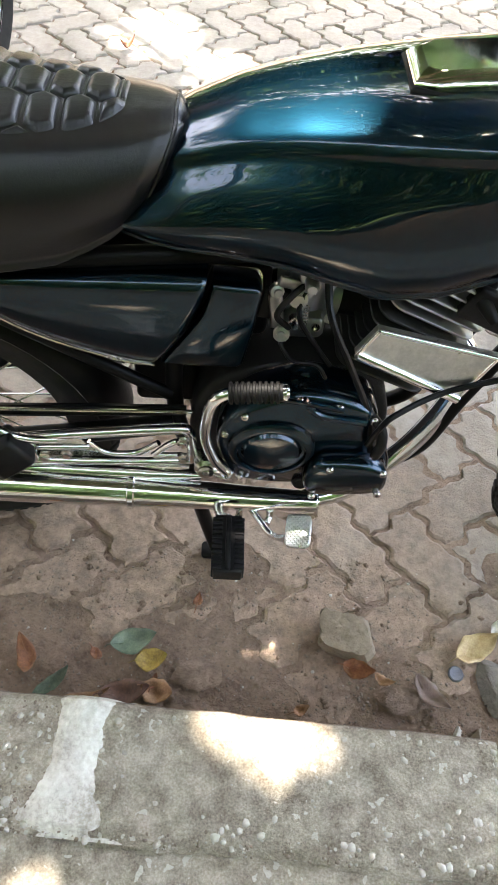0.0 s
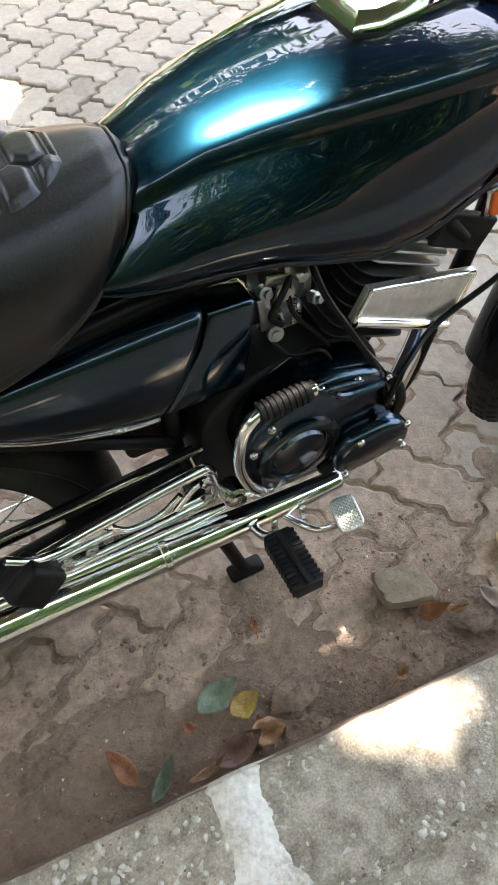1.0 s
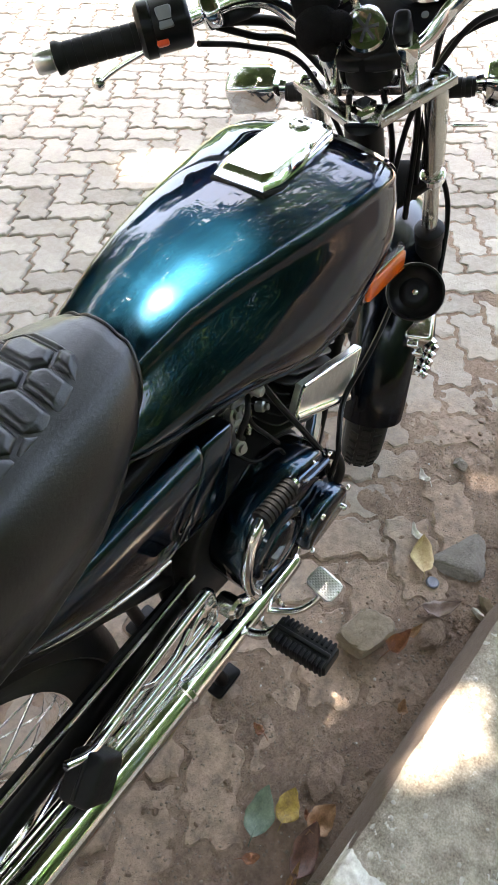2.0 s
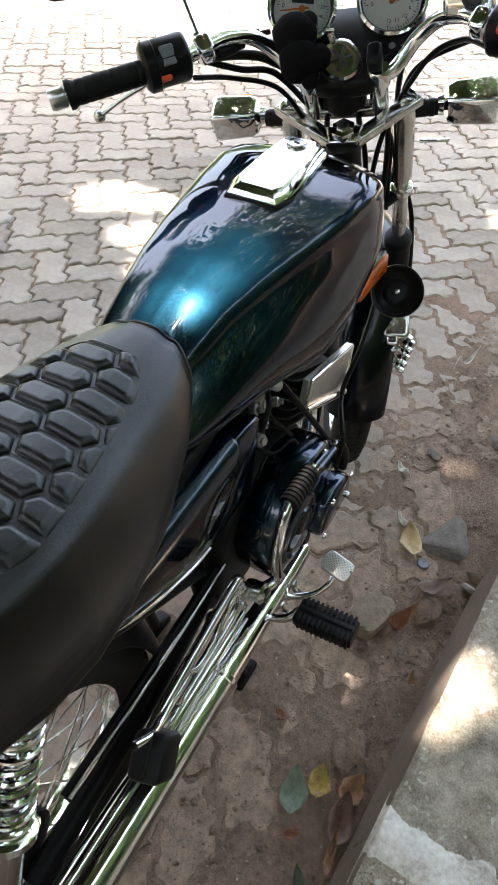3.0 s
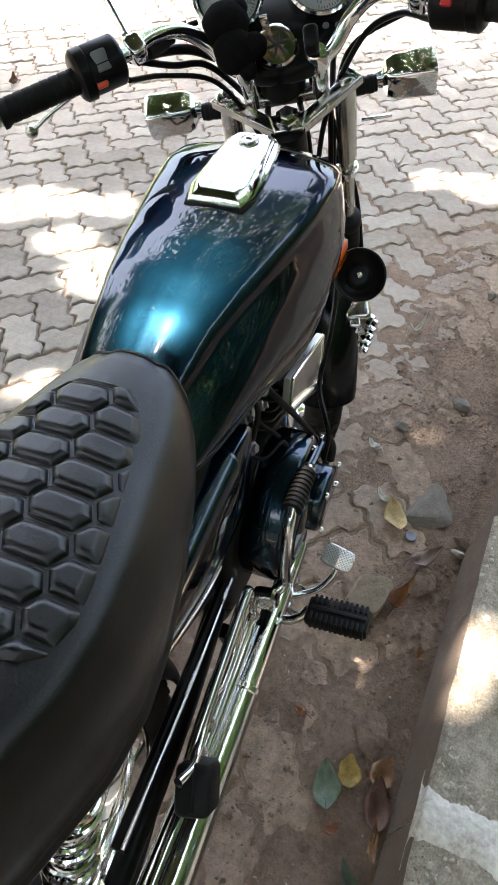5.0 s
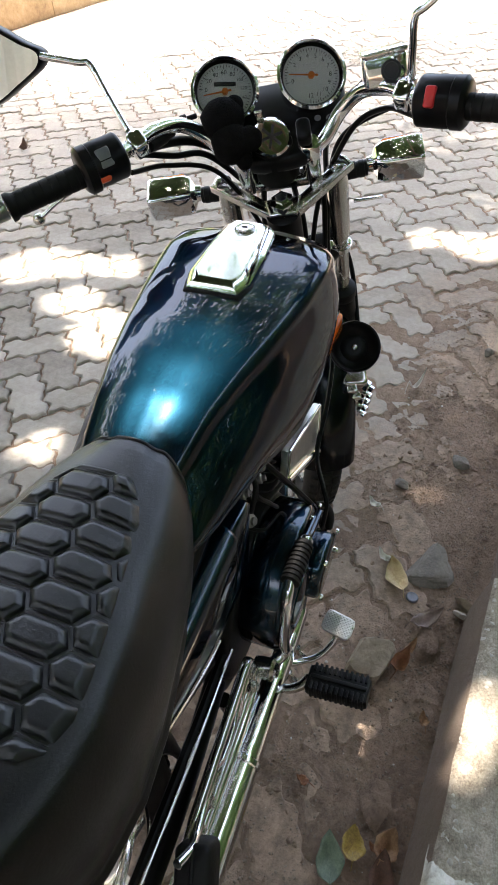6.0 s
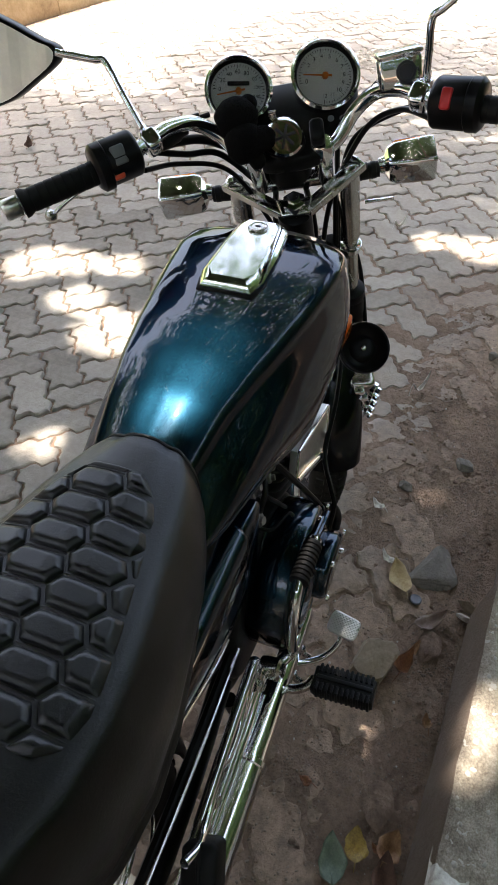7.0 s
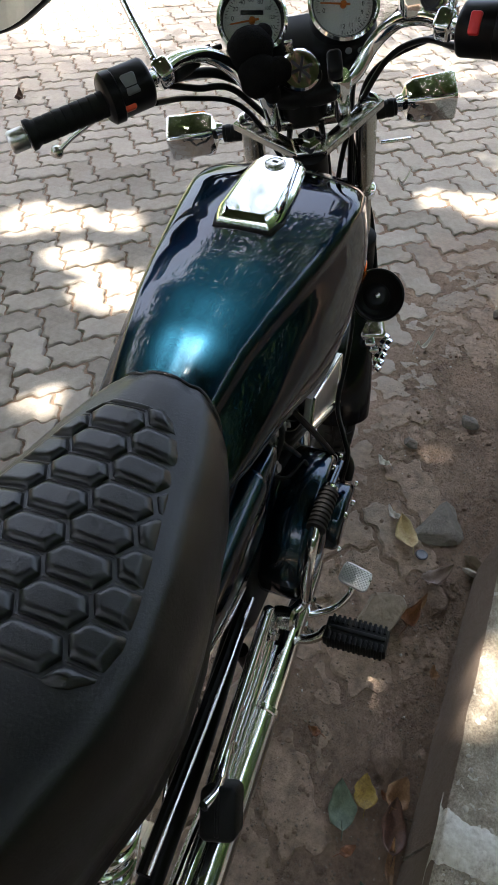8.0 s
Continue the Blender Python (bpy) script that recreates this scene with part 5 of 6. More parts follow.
for s in (-1, 1):
    part("riser", steer(moved(lathe([(0.015, -0.05), (0.015, 0.0), (0.019, 0.004), (0.019, 0.024), (0.015, 0.03), (0, 0.03)], 16), pose(0.060, s * 0.052, 0.024))), CHROME, handlebar)
    e0, e1 = Vector((-0.042, s * 0.250, 0.172)), Vector((-0.102, s * 0.368, 0.192))
    gd = (e1 - e0).normalized()
    gp = [(0.0115, 0.0), (0.023, 0.001), (0.023, 0.006), (0.018, 0.009)]
    for k in range(8):
        gp += [(0.0165, 0.010 + 0.0125 * k), (0.0165, 0.0195 + 0.0125 * k), (0.0159, 0.0200 + 0.0125 * k), (0.0159, 0.0215 + 0.0125 * k)]
    gp += [(0.0170, 0.112), (0.0195, 0.116), (0.0195, 0.122), (0.010, 0.123)]
    part("grip", steer(moved(lathe(gp, 22), toward(e0, gd))), RUBBER, handlebar, "ribbed black grip")
    part("bar_end", steer(moved(lathe([(0.013, 0), (0.0145, 0.002), (0.0145, 0.020), (0.012, 0.024), (0.006, 0.024), (0, 0.024)], 20), toward(e0 + gd * 0.124, gd))), SATIN, handlebar, "chrome bar end")
    # switch housing
    hm = ST @ toward(Vector((-0.024, s * 0.226, 0.168)), gd)
    box = part("switch_housing", moved(prism(curve_outline([(0.030, 0.0), (0.026, 0.020), (0.006, 0.030), (-0.018, 0.027), (-0.030, 0.008), (-0.028, -0.016), (-0.010, -0.028), (0.016, -0.026)], 4), -0.026, 0.026, 0.006), hm), PLASTIC, handlebar, "black switch housing")
    part("switch_flange", steer(moved(lathe([(0.029, 0), (0.033, 0.003), (0.033, 0.016), (0.029, 0.020), (0.026, 0.022)], 28), toward(base_p_of(s) + gd * 0.020, gd))), PLASTIC, box)
    face = Vector((-0.62, 0.0, 0.78))
    e = gd
    base_p = Vector((-0.024, s * 0.226, 0.168))
    fm = Matrix((e.cross(face).normalized(), e, e.cross(face).normalized().cross(e))).transposed().to_4x4()
    if s < 0:
        part("stop_switch", steer(moved(block(0.026, 0.014, 0.012, 0.003, 0.002), Matrix.Translation(base_p + face * 0.0315 + e * -0.014) @ fm)), RED, box, "red engine stop switch")
        part("switch_mark", steer(moved(block(0.004, 0.005, 0.002, 0.001, 0.0005), Matrix.Translation(base_p + face * 0.031 + e * 0.010) @ fm)), GREY_PLASTIC, box)
    else:
        part("turn_switch", steer(moved(block(0.010, 0.016, 0.010, 0.003, 0.002), Matrix.Translation(base_p + face * 0.016 + Vector((-0.022, 0, -0.010))) @ fm)), ORANGE_SWITCH, box, "orange turn switch")
        part("beam_switch", steer(moved(block(0.026, 0.020, 0.012, 0.003, 0.002), Matrix.Translation(base_p + face * 0.0285 - e * 0.006) @ fm)), GREY_PLASTIC, box, "grey dip switch")
        part("horn_button", steer(moved(lathe([(0.006, 0), (0.006, 0.006), (0.004, 0.008), (0, 0.008)], 16), toward(base_p + Vector((-0.026, 0.006, 0.006)), face))), PLASTIC, box)
    # lever
    lv = [(0.020, s * 0.198, 0.138), (0.018, s * 0.225, 0.128), (0.006, s * 0.27, 0.115), (-0.018, s * 0.33, 0.102), (-0.036, s * 0.362, 0.093)]
    lever = part("lever", tube([sp(p) for p in lv], [0.010, 0.008, 0.006, 0.0055, 0.006], 12, flat=0.6), CHROME_DULL, handlebar, "polished hand lever")
    part("lever_ball", steer(moved(lathe([(0.0, -0.010), (0.006, -0.008), (0.0098, -0.002), (0.0098, 0.002), (0.006, 0.008), (0, 0.010)], 14), pose(-0.037, s * 0.364, 0.093))), CHROME_DULL, lever)
    part("lever_clamp", steer(moved(block(0.030, 0.026, 0.034, 0.008, 0.004), pose(0.022, s * 0.190, 0.143, 0, -20, s * 30))), CHROME, handlebar)
    # mirror
    base = (0.036, s * 0.200, 0.158)
    bend = (0.112, 0.238, 0.212) if s > 0 else (0.046, -0.204, 0.240)
    end = (0.118, 0.302, 0.236) if s > 0 else (0.048, -0.258, 0.282)
    half = tuple((a + b) / 2 for a, b in zip(base, bend))
    stem = part("mirror", tube([sp(p) for p in (base, half, tuple(b + (c - b) * 0.08 for b, c in zip(half, bend)), bend, tuple(a + (b - a) * 0.25 for a, b in zip(bend, end)), end)], 0.0052, 12), CHROME, moto, "rear-view mirror on a chrome stem")
    part("mirror_nut", steer(moved(lathe([(0.009, 0), (0.009, 0.018), (0.006, 0.020), (0.006, 0.03)], 6), toward(Vector(base) - Vector((0, 0, 0.02)), Vector(bend) - Vector(base)))), CHROME, stem)
    back = Vector((-0.80, 0.115, 0.585) if s > 0 else (-0.835, 0.116, 0.54)).normalized()
    hx = Vector((0, s, 0.0))
    hx = (hx - back * hx.dot(back)).normalized()
    hz = back.cross(hx) * s
    HM = Matrix.Translation(Vector(end)) @ Matrix((hx, hz, back)).transposed().to_4x4()
    head = [(-0.004, 0.0), (0.006, 0.014), (0.040, 0.030), (0.090, 0.050), (0.135, 0.052), (0.150, 0.020), (0.140, -0.040), (0.105, -0.070), (0.060, -0.048), (0.020, -0.020), (0.002, -0.010)]
    shell = part("mirror_shell", steer(moved(prism(curve_outline(head, 4), -0.028, 0.004, 0.006), HM)), PLASTIC, stem, "black mirror shell")
    inner = [(np.array(p) - (0.07, 0.005)) * 0.93 + (0.07, 0.005) for p in head]
    part("mirror_glass", steer(moved(prism(curve_outline(inner, 4), 0.002, 0.0055), HM)), MIRROR, stem, "mirror glass")

# master cylinder on the right of the bar
mc = part("master_cylinder", steer(moved(block(0.045, 0.060, 0.040, 0.006, 0.004), pose(0.090, -0.170, 0.132, 0, 34, 4))), CHROME, moto, "chrome brake fluid reservoir")
part("reservoir_lid", steer(moved(block(0.048, 0.064, 0.007, 0.006, 0.002), pose(0.1025, -0.170, 0.1505, 0, 34, 4))), CHROME_DULL, mc)
part("sight_glass", steer(moved(lathe([(0.014, 0), (0.014, 0.003), (0.011, 0.004), (0.010, 0.002), (0, 0.002)], 24), toward((0.0718, -0.178, 0.1440), (-0.827, -0.058, 0.558)))), INK, mc, "round sight glass")
for k in range(2):
    part("writing_bar", steer(moved(block(0.001, 0.018, 0.003, 0.0004, 0.0003), pose(0.0782 - 0.0034 * k, -0.153, 0.1530 - 0.0050 * k, 0, 34, 4))), GREY_PLASTIC, mc)

# instruments
dash = part("instrument_panel", steer(prism(curve_outline([(0.040, 0.040), (0.090, 0.060), (0.120, 0.105), (0.190, 0.110), (0.200, 0.0), (0.190, -0.110), (0.115, -0.105), (0.085, -0.065), (0.040, -0.045)], 4), 0.020, 0.050, 0.008)), PLASTIC, moto, "black instrument panel")
eye_dir = Vector((-0.72, -0.30, 0.62)).normalized()


def lettering(text, size):
    """Flat letters about the origin, facing z."""
    cu = bpy.data.curves.new("letters", "FONT")
    cu.body, cu.size, cu.extrude = text, size, 0.0002
    cu.align_x, cu.align_y = "CENTER", "CENTER"
    ob = bpy.data.objects.new("letters", cu)
    scene.collection.objects.link(ob)
    me = bpy.data.meshes.new_from_object(ob.evaluated_get(bpy.context.evaluated_depsgraph_get()))
    shape = [tuple(v.co) for v in me.vertices], [tuple(p.vertices) for p in me.polygons]
    bpy.data.objects.remove(ob)
    bpy.data.meshes.remove(me)
    bpy.data.curves.remove(cu)
    return shape


def gauge(p, needle_angle, label, scale):
    c = Vector(sp(p))
    nrm = eye_dir
    xax = Vector((0.36, -0.93, 0))
    xax = (xax - nrm * xax.dot(nrm)).normalized()
    G = Matrix.Translation(c) @ Matrix((xax, nrm.cross(xax), nrm)).transposed().to_4x4()
    g = part("gauge", moved(lathe([(0.030, -0.055), (0.044, -0.045), (0.049, -0.02), (0.049, 0.0), (0.0525, 0.004), (0.0535, 0.010), (0.050, 0.013), (0.0475, 0.011), (0.0465, 0.006), (0.0460, 0.0001)], 48), G), CHROME, moto, label)
    # Black wall also stands for the rim's shadow in the recess.
    part("bezel", moved(lathe([(0.0468, 0.0095), (0.0460, 0.0095), (0.0434, 0.0012), (0.0468, 0.0010)], 48, False), G), PLASTIC, g, "black inner bezel, standing for the recess shadow too")
    part("dial", moved(lathe([(0.0465, 0.0005), (0.0, 0.0008)], 48), G), DIAL, g, "pale dial")
    first, step, texts = scale
    for k in range((len(texts) - 1) * 4 + 1):
        q = radians(first + step * k / 4)
        L = 0.0055 if k % 4 == 0 else 0.003
        part("dial_mark", moved(block(L, 0.0010, 0.0006, 0.0004, 0.0002), G @ Matrix.Rotation(q, 4, "Z") @ Matrix.Translation((0.0405 - L / 2, 0, 0.0016))), INK, g)
    for k, text in enumerate(texts):
        q = radians(first + step * k)
        part("dial_numeral", moved(lettering(text, 0.0088 if len(text) < 3 else 0.0072), G @ Matrix.Translation((0.0295 * math.cos(q), 0.0295 * math.sin(q), 0.0016))), INK, g, smooth=False)
    part("needle", moved(prism([(-0.010, -0.0014), (-0.010, 0.0014), (0.034, 0.0007), (0.034, -0.0007)], 0.004, 0.0055), G @ Matrix.Rotation(radians(needle_angle), 4, "Z")), NEEDLE, g)
    part("needle_hub", moved(lathe([(0.0048, 0.001), (0.0048, 0.006), (0.0034, 0.0075), (0, 0.0075)], 20), G), NEEDLE, g)
    pane = part("gauge_glass", moved(lathe([(0.0462, 0.0085), (0.030, 0.0105), (0.0, 0.0112), ], 40), G), GLASS, g, "clear gauge glass")
    pane.visible_shadow = False
    return g, G


speedo, GL = gauge((0.158, 0.069, 0.082), 190, "round chrome speedometer with a pale dial", (173, -27, ["0", "20", "40", "60", "80", "100", "120", "140", "160"]))
part("odometer", moved(block(0.034, 0.0065, 0.001, 0.001, 0.0004), GL @ Matrix.Translation((0.0, 0.012, 0.0014))), INK, speedo)
part("trip_meter", moved(block(0.024, 0.0065, 0.001, 0.001, 0.0004), GL @ Matrix.Translation((0.0, -0.018, 0.0014))), INK, speedo)
tacho, GR = gauge((0.158, -0.067, 0.082), 178, "round chrome rev counter with a pale dial", (196, -24, [str(n) for n in range(13)]))
part("trip_knob", moved(lathe([(0.004, -0.01), (0.004, 0.006), (0.008, 0.007), (0.008, 0.018), (0, 0.018)], 14), GL @ toward((-0.056, -0.032, -0.012), (-1, -0.3, 0))), PLASTIC, speedo)
emblem_m = Matrix.Translation(Vector(sp((0.068, 0.003, 0.066)))) @ toward((0, 0, 0), eye_dir)
emblem = part("ignition_emblem", moved(lathe([(0.030, -0.012), (0.030, 0.0), (0.027, 0.003), (0.022, 0.002), (0.0, 0.003)], 36), emblem_m), CHROME, moto, "round chrome emblem round the ignition")
for k in range(3):
    part("emblem_bar", moved(block(0.036, 0.004, 0.003, 0.001, 0.0008), emblem_m @ Matrix.Rotation(radians(60 * k + 20), 4, "Z") @ Matrix.Translation((0, 0, 0.0035))), INK, emblem)
part("ignition_housing", steer(moved(lathe([(0.036, -0.03), (0.036, 0.02), (0.030, 0.03), (0, 0.03)], 28), pose(0.070, 0.003, 0.022))), PLASTIC, moto)
part("warning_light_cover", steer(moved(block(0.035, 0.022, 0.045, 0.008, 0.005), pose(0.066, -0.047, 0.062, 0, -20, 0))), PLASTIC, moto, "smoked warning light cover")
for k in range(2):
    part("panel_symbol", steer(moved(lathe([(0.005, 0), (0.005, 0.0015), (0, 0.0015)], 14), toward((0.104 - 0.003 * k, -0.070 - 0.018 * k, 0.051), (-0.2, 0, 1)))), GREY_PLASTIC, dash)
part("ignition_key", steer(moved(block(0.004, 0.012, 0.03, 0.0015, 0.001), pose(0.080, 0.016, 0.098, 0, -20, 0))), CHROME_DULL, moto)

def lump(r, seed):
    rings = []
    for i in range(13):
        q = math.pi * min(max(i, 0.1), 11.9) / 12
        rings.append([(r * math.sin(q) * math.cos(b) * (1 + 0.16 * vnoise(math.cos(b) * 2 + seed, math.sin(b) * 2 + i * 0.5)), r * math.sin(q) * math.sin(b) * (1 + 0.16 * vnoise(math.sin(b) * 2 + seed, math.cos(b) * 2 + i * 0.4)), -r * math.cos(q)) for b in np.linspace(0, 2 * math.pi, 18, endpoint=False)])
    return loft(rings)


fob = tagged(part("key_fob", steer(join(moved(lump(0.031, 1), pose(0.088, 0.072, 0.096)), moved(lump(0.029, 5), pose(0.050, 0.062, 0.084)), moved(lump(0.018, 9), pose(0.050, 0.034, 0.088)), moved(lump(0.013, 7), pose(0.106, 0.052, 0.104)), moved(lump(0.012, 3), pose(0.026, 0.046, 0.070)))), PLUSH), "soft black plush key fob hanging over the instruments", "key fob")

# turn signals
for s in (-1, 1):
    f0 = 0.088
    stalk = part("turn_signal", tube([sp((0.085, s * 0.105, -0.056)), sp((f0, s * 0.142, -0.056))], [0.013, 0.013], 16, 1), RUBBER, moto, "chrome turn signal on a rubber stalk")
    prof = [(0.010, -0.002), (0.014, 0.0), (0.014, 0.008), (0.010, 0.010), (0.014, 0.014), (0.014, 0.022), (0.010, 0.024)]
    part("stalk_rubber", steer(moved(lathe(prof, 18), toward((f0 - 0.001, s * 0.115, -0.056), (0.02, s, 0)))), RUBBER, stalk)
    sh = ST @ Matrix.Translation((f0 + 0.004, s * 0.142, -0.054)) @ Matrix.Rotation(radians(0 if s > 0 else 180), 4, "Z")
    out = lambda w, h, r: [(x, z) for x, z in rounded(w, h, r)]
    rings = []
    for d, w, h in ((0.0, 0.022, 0.024), (0.010, 0.026, 0.028), (0.016, 0.046, 0.046), (0.028, 0.056, 0.052), (0.086, 0.062, 0.056), (0.092, 0.058, 0.052)):
        rings.append([(x * 0.9, d, z) for x, z in out(w, h, 0.009)])
    part("signal_shell", moved(loft(rings), sh), CHROME, stalk, "chrome shell", sharp=25)
    part("signal_lens", moved(moved(block(0.012, 0.060, 0.042, 0.006, 0.004), pose(0.028, 0.056, 0)), ST @ Matrix.Translation((f0 + 0.004, 0.142 if s > 0 else -0.142 - 0.112, -0.056))), ORANGE, stalk, "amber lens")

# cables sweeping from the bar to the head
for pts, rr in (([(0.02, 0.195, 0.130), (0.075, 0.170, 0.085), (0.10, 0.13, 0.055), (0.10, 0.08, 0.02)], 0.0075), ([(0.03, 0.205, 0.120), (0.07, 0.16, 0.062), (0.085, 0.11, 0.035), (0.07, 0.05, -0.04)], 0.005), ([(-0.01, 0.205, 0.125), (0.05, 0.17, 0.065), (0.06, 0.10, 0.025), (0.02, 0.05, -0.05), (-0.02, 0.02, -0.15)], 0.004), ([(0.0, -0.205, 0.125), (0.07, -0.17, 0.08), (0.09, -0.12, 0.03), (0.04, -0.06, -0.05), (-0.01, -0.03, -0.15)], 0.0045), ([(0.02, -0.215, 0.122), (0.09, -0.18, 0.06), (0.10, -0.10, 0.0), (0.05, -0.07, -0.10), (0.02, -0.06, -0.22)], 0.0045)):
    part("cable", tube([sp(p) for p in pts], rr, 10), PLASTIC, moto)
part("lever_boot", steer(moved(lathe([(0.004, 0), (0.010, 0.004), (0.010, 0.04), (0.007, 0.05), (0.007, 0.06), (0.004, 0.062)], 14), toward((0.040, 0.185, 0.118), (0.75, -0.55, -0.4)))), RUBBER, moto)
part("yoke_tail", steer(moved(block(0.006, 0.05, 0.004, 0.001, 0.001), pose(0.06, -0.140, -0.10))), CHROME, moto)
for k, (y, z) in enumerate(((0.03, -0.09), (-0.02, -0.12), (-0.05, -0.07))):
    part("wiring", tube([sp((0.04, y, -0.02)), sp((0.03 + 0.01 * k, y * 1.3, z)), sp((-0.02, y, -0.22))], 0.005, 8), PLASTIC, moto)


# ---- trees out of view ----
# Sunlit spots and radii; leaves on their way to the sun are dropped.
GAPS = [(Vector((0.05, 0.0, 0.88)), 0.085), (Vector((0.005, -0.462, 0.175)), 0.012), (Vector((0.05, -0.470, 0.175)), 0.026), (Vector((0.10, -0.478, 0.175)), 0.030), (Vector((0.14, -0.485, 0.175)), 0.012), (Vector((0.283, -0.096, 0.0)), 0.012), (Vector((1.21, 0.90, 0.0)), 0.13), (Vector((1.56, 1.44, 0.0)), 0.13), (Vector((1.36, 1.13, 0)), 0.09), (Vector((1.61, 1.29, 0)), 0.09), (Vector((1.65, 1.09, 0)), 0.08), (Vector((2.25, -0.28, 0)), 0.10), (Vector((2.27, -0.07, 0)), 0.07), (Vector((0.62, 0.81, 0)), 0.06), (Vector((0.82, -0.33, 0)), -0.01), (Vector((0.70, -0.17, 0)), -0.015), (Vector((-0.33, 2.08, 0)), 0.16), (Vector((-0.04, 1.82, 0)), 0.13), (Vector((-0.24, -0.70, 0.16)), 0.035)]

# Spots kept out of the sun by extra leaf clumps added above.
SHADED = [(-0.13, -0.29, 0.0), (0.0, -0.30, 0.0), (-0.47, -0.02, 0.87), (-0.32, -0.27, 0.0), (0.06, -0.37, 0.0), (-0.20, 0.10, 0.87)]


def crown_leaves(seed, centre, size, clumps, per, big=1.0, thin=1.0, shaded=False):
    """Leaves in clumps through a flattened crown, with gaps of sky."""
    r = np.random.RandomState(seed)
    n = clumps * per
    c = np.repeat(np.array(centre) + r.uniform(-1, 1, (clumps, 3)) * np.array(size), per, 0)
    if shaded:
        s = [np.array(q) + np.array(TO_SUN) * (centre[2] - q[2]) / TO_SUN.z for q in SHADED for _ in range(6)]
        c = np.concatenate([c, np.repeat(np.array(s), per, 0)])
        n = len(c)
    p = c + r.normal(0, 1, (n, 3)) * np.array((0.24, 0.24, 0.13))
    d = np.array(TO_SUN)
    keep = np.ones(n, bool)
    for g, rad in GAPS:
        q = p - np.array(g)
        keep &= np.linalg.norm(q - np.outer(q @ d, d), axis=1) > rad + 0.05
    clump = np.arange(n) // per
    keep &= r.rand(clump.max() + 1)[clump] < np.interp(c[:, 0], [1.6, 3.4], [1.0, thin])
    p = p[keep]
    n = len(p)
    unit = lambda a: a / np.linalg.norm(a, axis=1)[:, None]
    a = unit(r.normal(0, 1, (n, 3)) * np.array((1, 1, 0.6)))
    b = unit(np.cross(a, r.normal(0, 1, (n, 3)) * np.array((0.5, 0.5, 1.0))))
    L, W = r.uniform(0.065, 0.11, (n, 1)) * big, r.uniform(0.026, 0.042, (n, 1)) * big
    bend = np.cross(a, b) * L * 0.15
    v = np.stack([p - a * L, p + b * W - bend, p + a * L, p - b * W - bend], 1).reshape(-1, 3)
    k = np.arange(n) * 4
    return v, np.concatenate([np.stack([k, k + 1, k + 2], 1), np.stack([k, k + 2, k + 3], 1)]).tolist()


def tree(name, foot, crown, size, seed, clumps, per, big=1.0, thin=1.0):
    t = thing(name, "out-of-view tree with a spreading green crown, for shade and reflections", "tree")
    fx, fy = foot
    cx, cy, cz = crown
    part("trunk", tube([(fx, fy, -0.1), (fx + 0.05, fy, 1.2), (fx * 0.8 + cx * 0.2, fy * 0.8 + cy * 0.2, 2.6), (fx * 0.5 + cx * 0.5, fy * 0.5 + cy * 0.5, cz - 0.4)], [0.20, 0.15, 0.12, 0.07], 14), BARK, t)
    r = random.Random(seed)
    for k in range(7):
        q = 2 * math.pi * (k + 0.5) / 7
        e = (cx + math.cos(q) * size[0] * 0.7, cy + math.sin(q) * size[1] * 0.7, cz + r.uniform(-0.2, 0.4))
        b = (fx * 0.7 + cx * 0.3, fy * 0.7 + cy * 0.3, 2.9)
        line = spline([b, ((b[0] + e[0]) / 2, (b[1] + e[1]) / 2, (b[2] + e[2]) / 2 + 0.3), e], 12)
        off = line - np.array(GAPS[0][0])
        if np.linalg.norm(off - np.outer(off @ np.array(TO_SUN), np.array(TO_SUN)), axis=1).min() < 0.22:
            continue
        part("limb", tube([b, ((b[0] + e[0]) / 2, (b[1] + e[1]) / 2, (b[2] + e[2]) / 2 + 0.3), e], [0.06, 0.035, 0.012], 8), BARK, t)
    part("crown", crown_leaves(seed, crown, size, clumps, per, big, thin, seed == 3), LEAF_GREEN, t, smooth=False, tidy=False)


tree("tree", (-2.6, -2.4), (0.9, 0.0, 6.3), (5.2, 3.4, 0.9), 3, 2900, 46, 1.0, 0.30)
tree("tree", (-3.4, 5.6), (0.0, 3.1, 5.6), (3.2, 1.7, 0.8), 8, 640, 44)
# Next three: unseen crowns added to keep sky out of the tank's reflections.
tree("tree", (3.2, -5.4), (0.2, -6.4, 3.5), (7.6, 1.5, 3.1), 14, 2200, 42, 1.4)
tree("tree", (-8.6, -3.0), (-8.4, -1.2, 4.4), (1.4, 6.0, 3.4), 27, 1100, 40, 1.4)
tree("tree", (-3.0, 7.8), (-2.0, 7.6, 4.2), (5.0, 1.2, 2.0), 21, 900, 42, 1.4)

# unseen ring of leaves, added to block low sky light and darken reflections
def woods():
    r = np.random.RandomState(77)
    n = 24000
    q = r.uniform(0, 2 * math.pi, n)
    d = r.uniform(19, 27, n)
    top = np.where(np.cos(q) > 0.2, 4.5, 10.5)
    z = 0.4 + top * r.rand(n) ** 0.85 * (0.75 + 0.35 * np.sin(q * 9 + 1))
    p = np.stack([d * np.cos(q), d * np.sin(q), z], 1)
    a = r.normal(0, 1, (n, 3))
    a /= np.linalg.norm(a, axis=1)[:, None]
    b = np.cross(a, r.normal(0, 1, (n, 3)))
    b /= np.linalg.norm(b, axis=1)[:, None]
    L = r.uniform(0.25, 0.5, (n, 1))
    v = np.stack([p - a * L, p + b * L * 0.5, p + a * L, p - b * L * 0.5], 1).reshape(-1, 3)
    k = np.arange(n) * 4
    return v, np.stack([k, k + 1, k + 2, k + 3], 1).tolist()


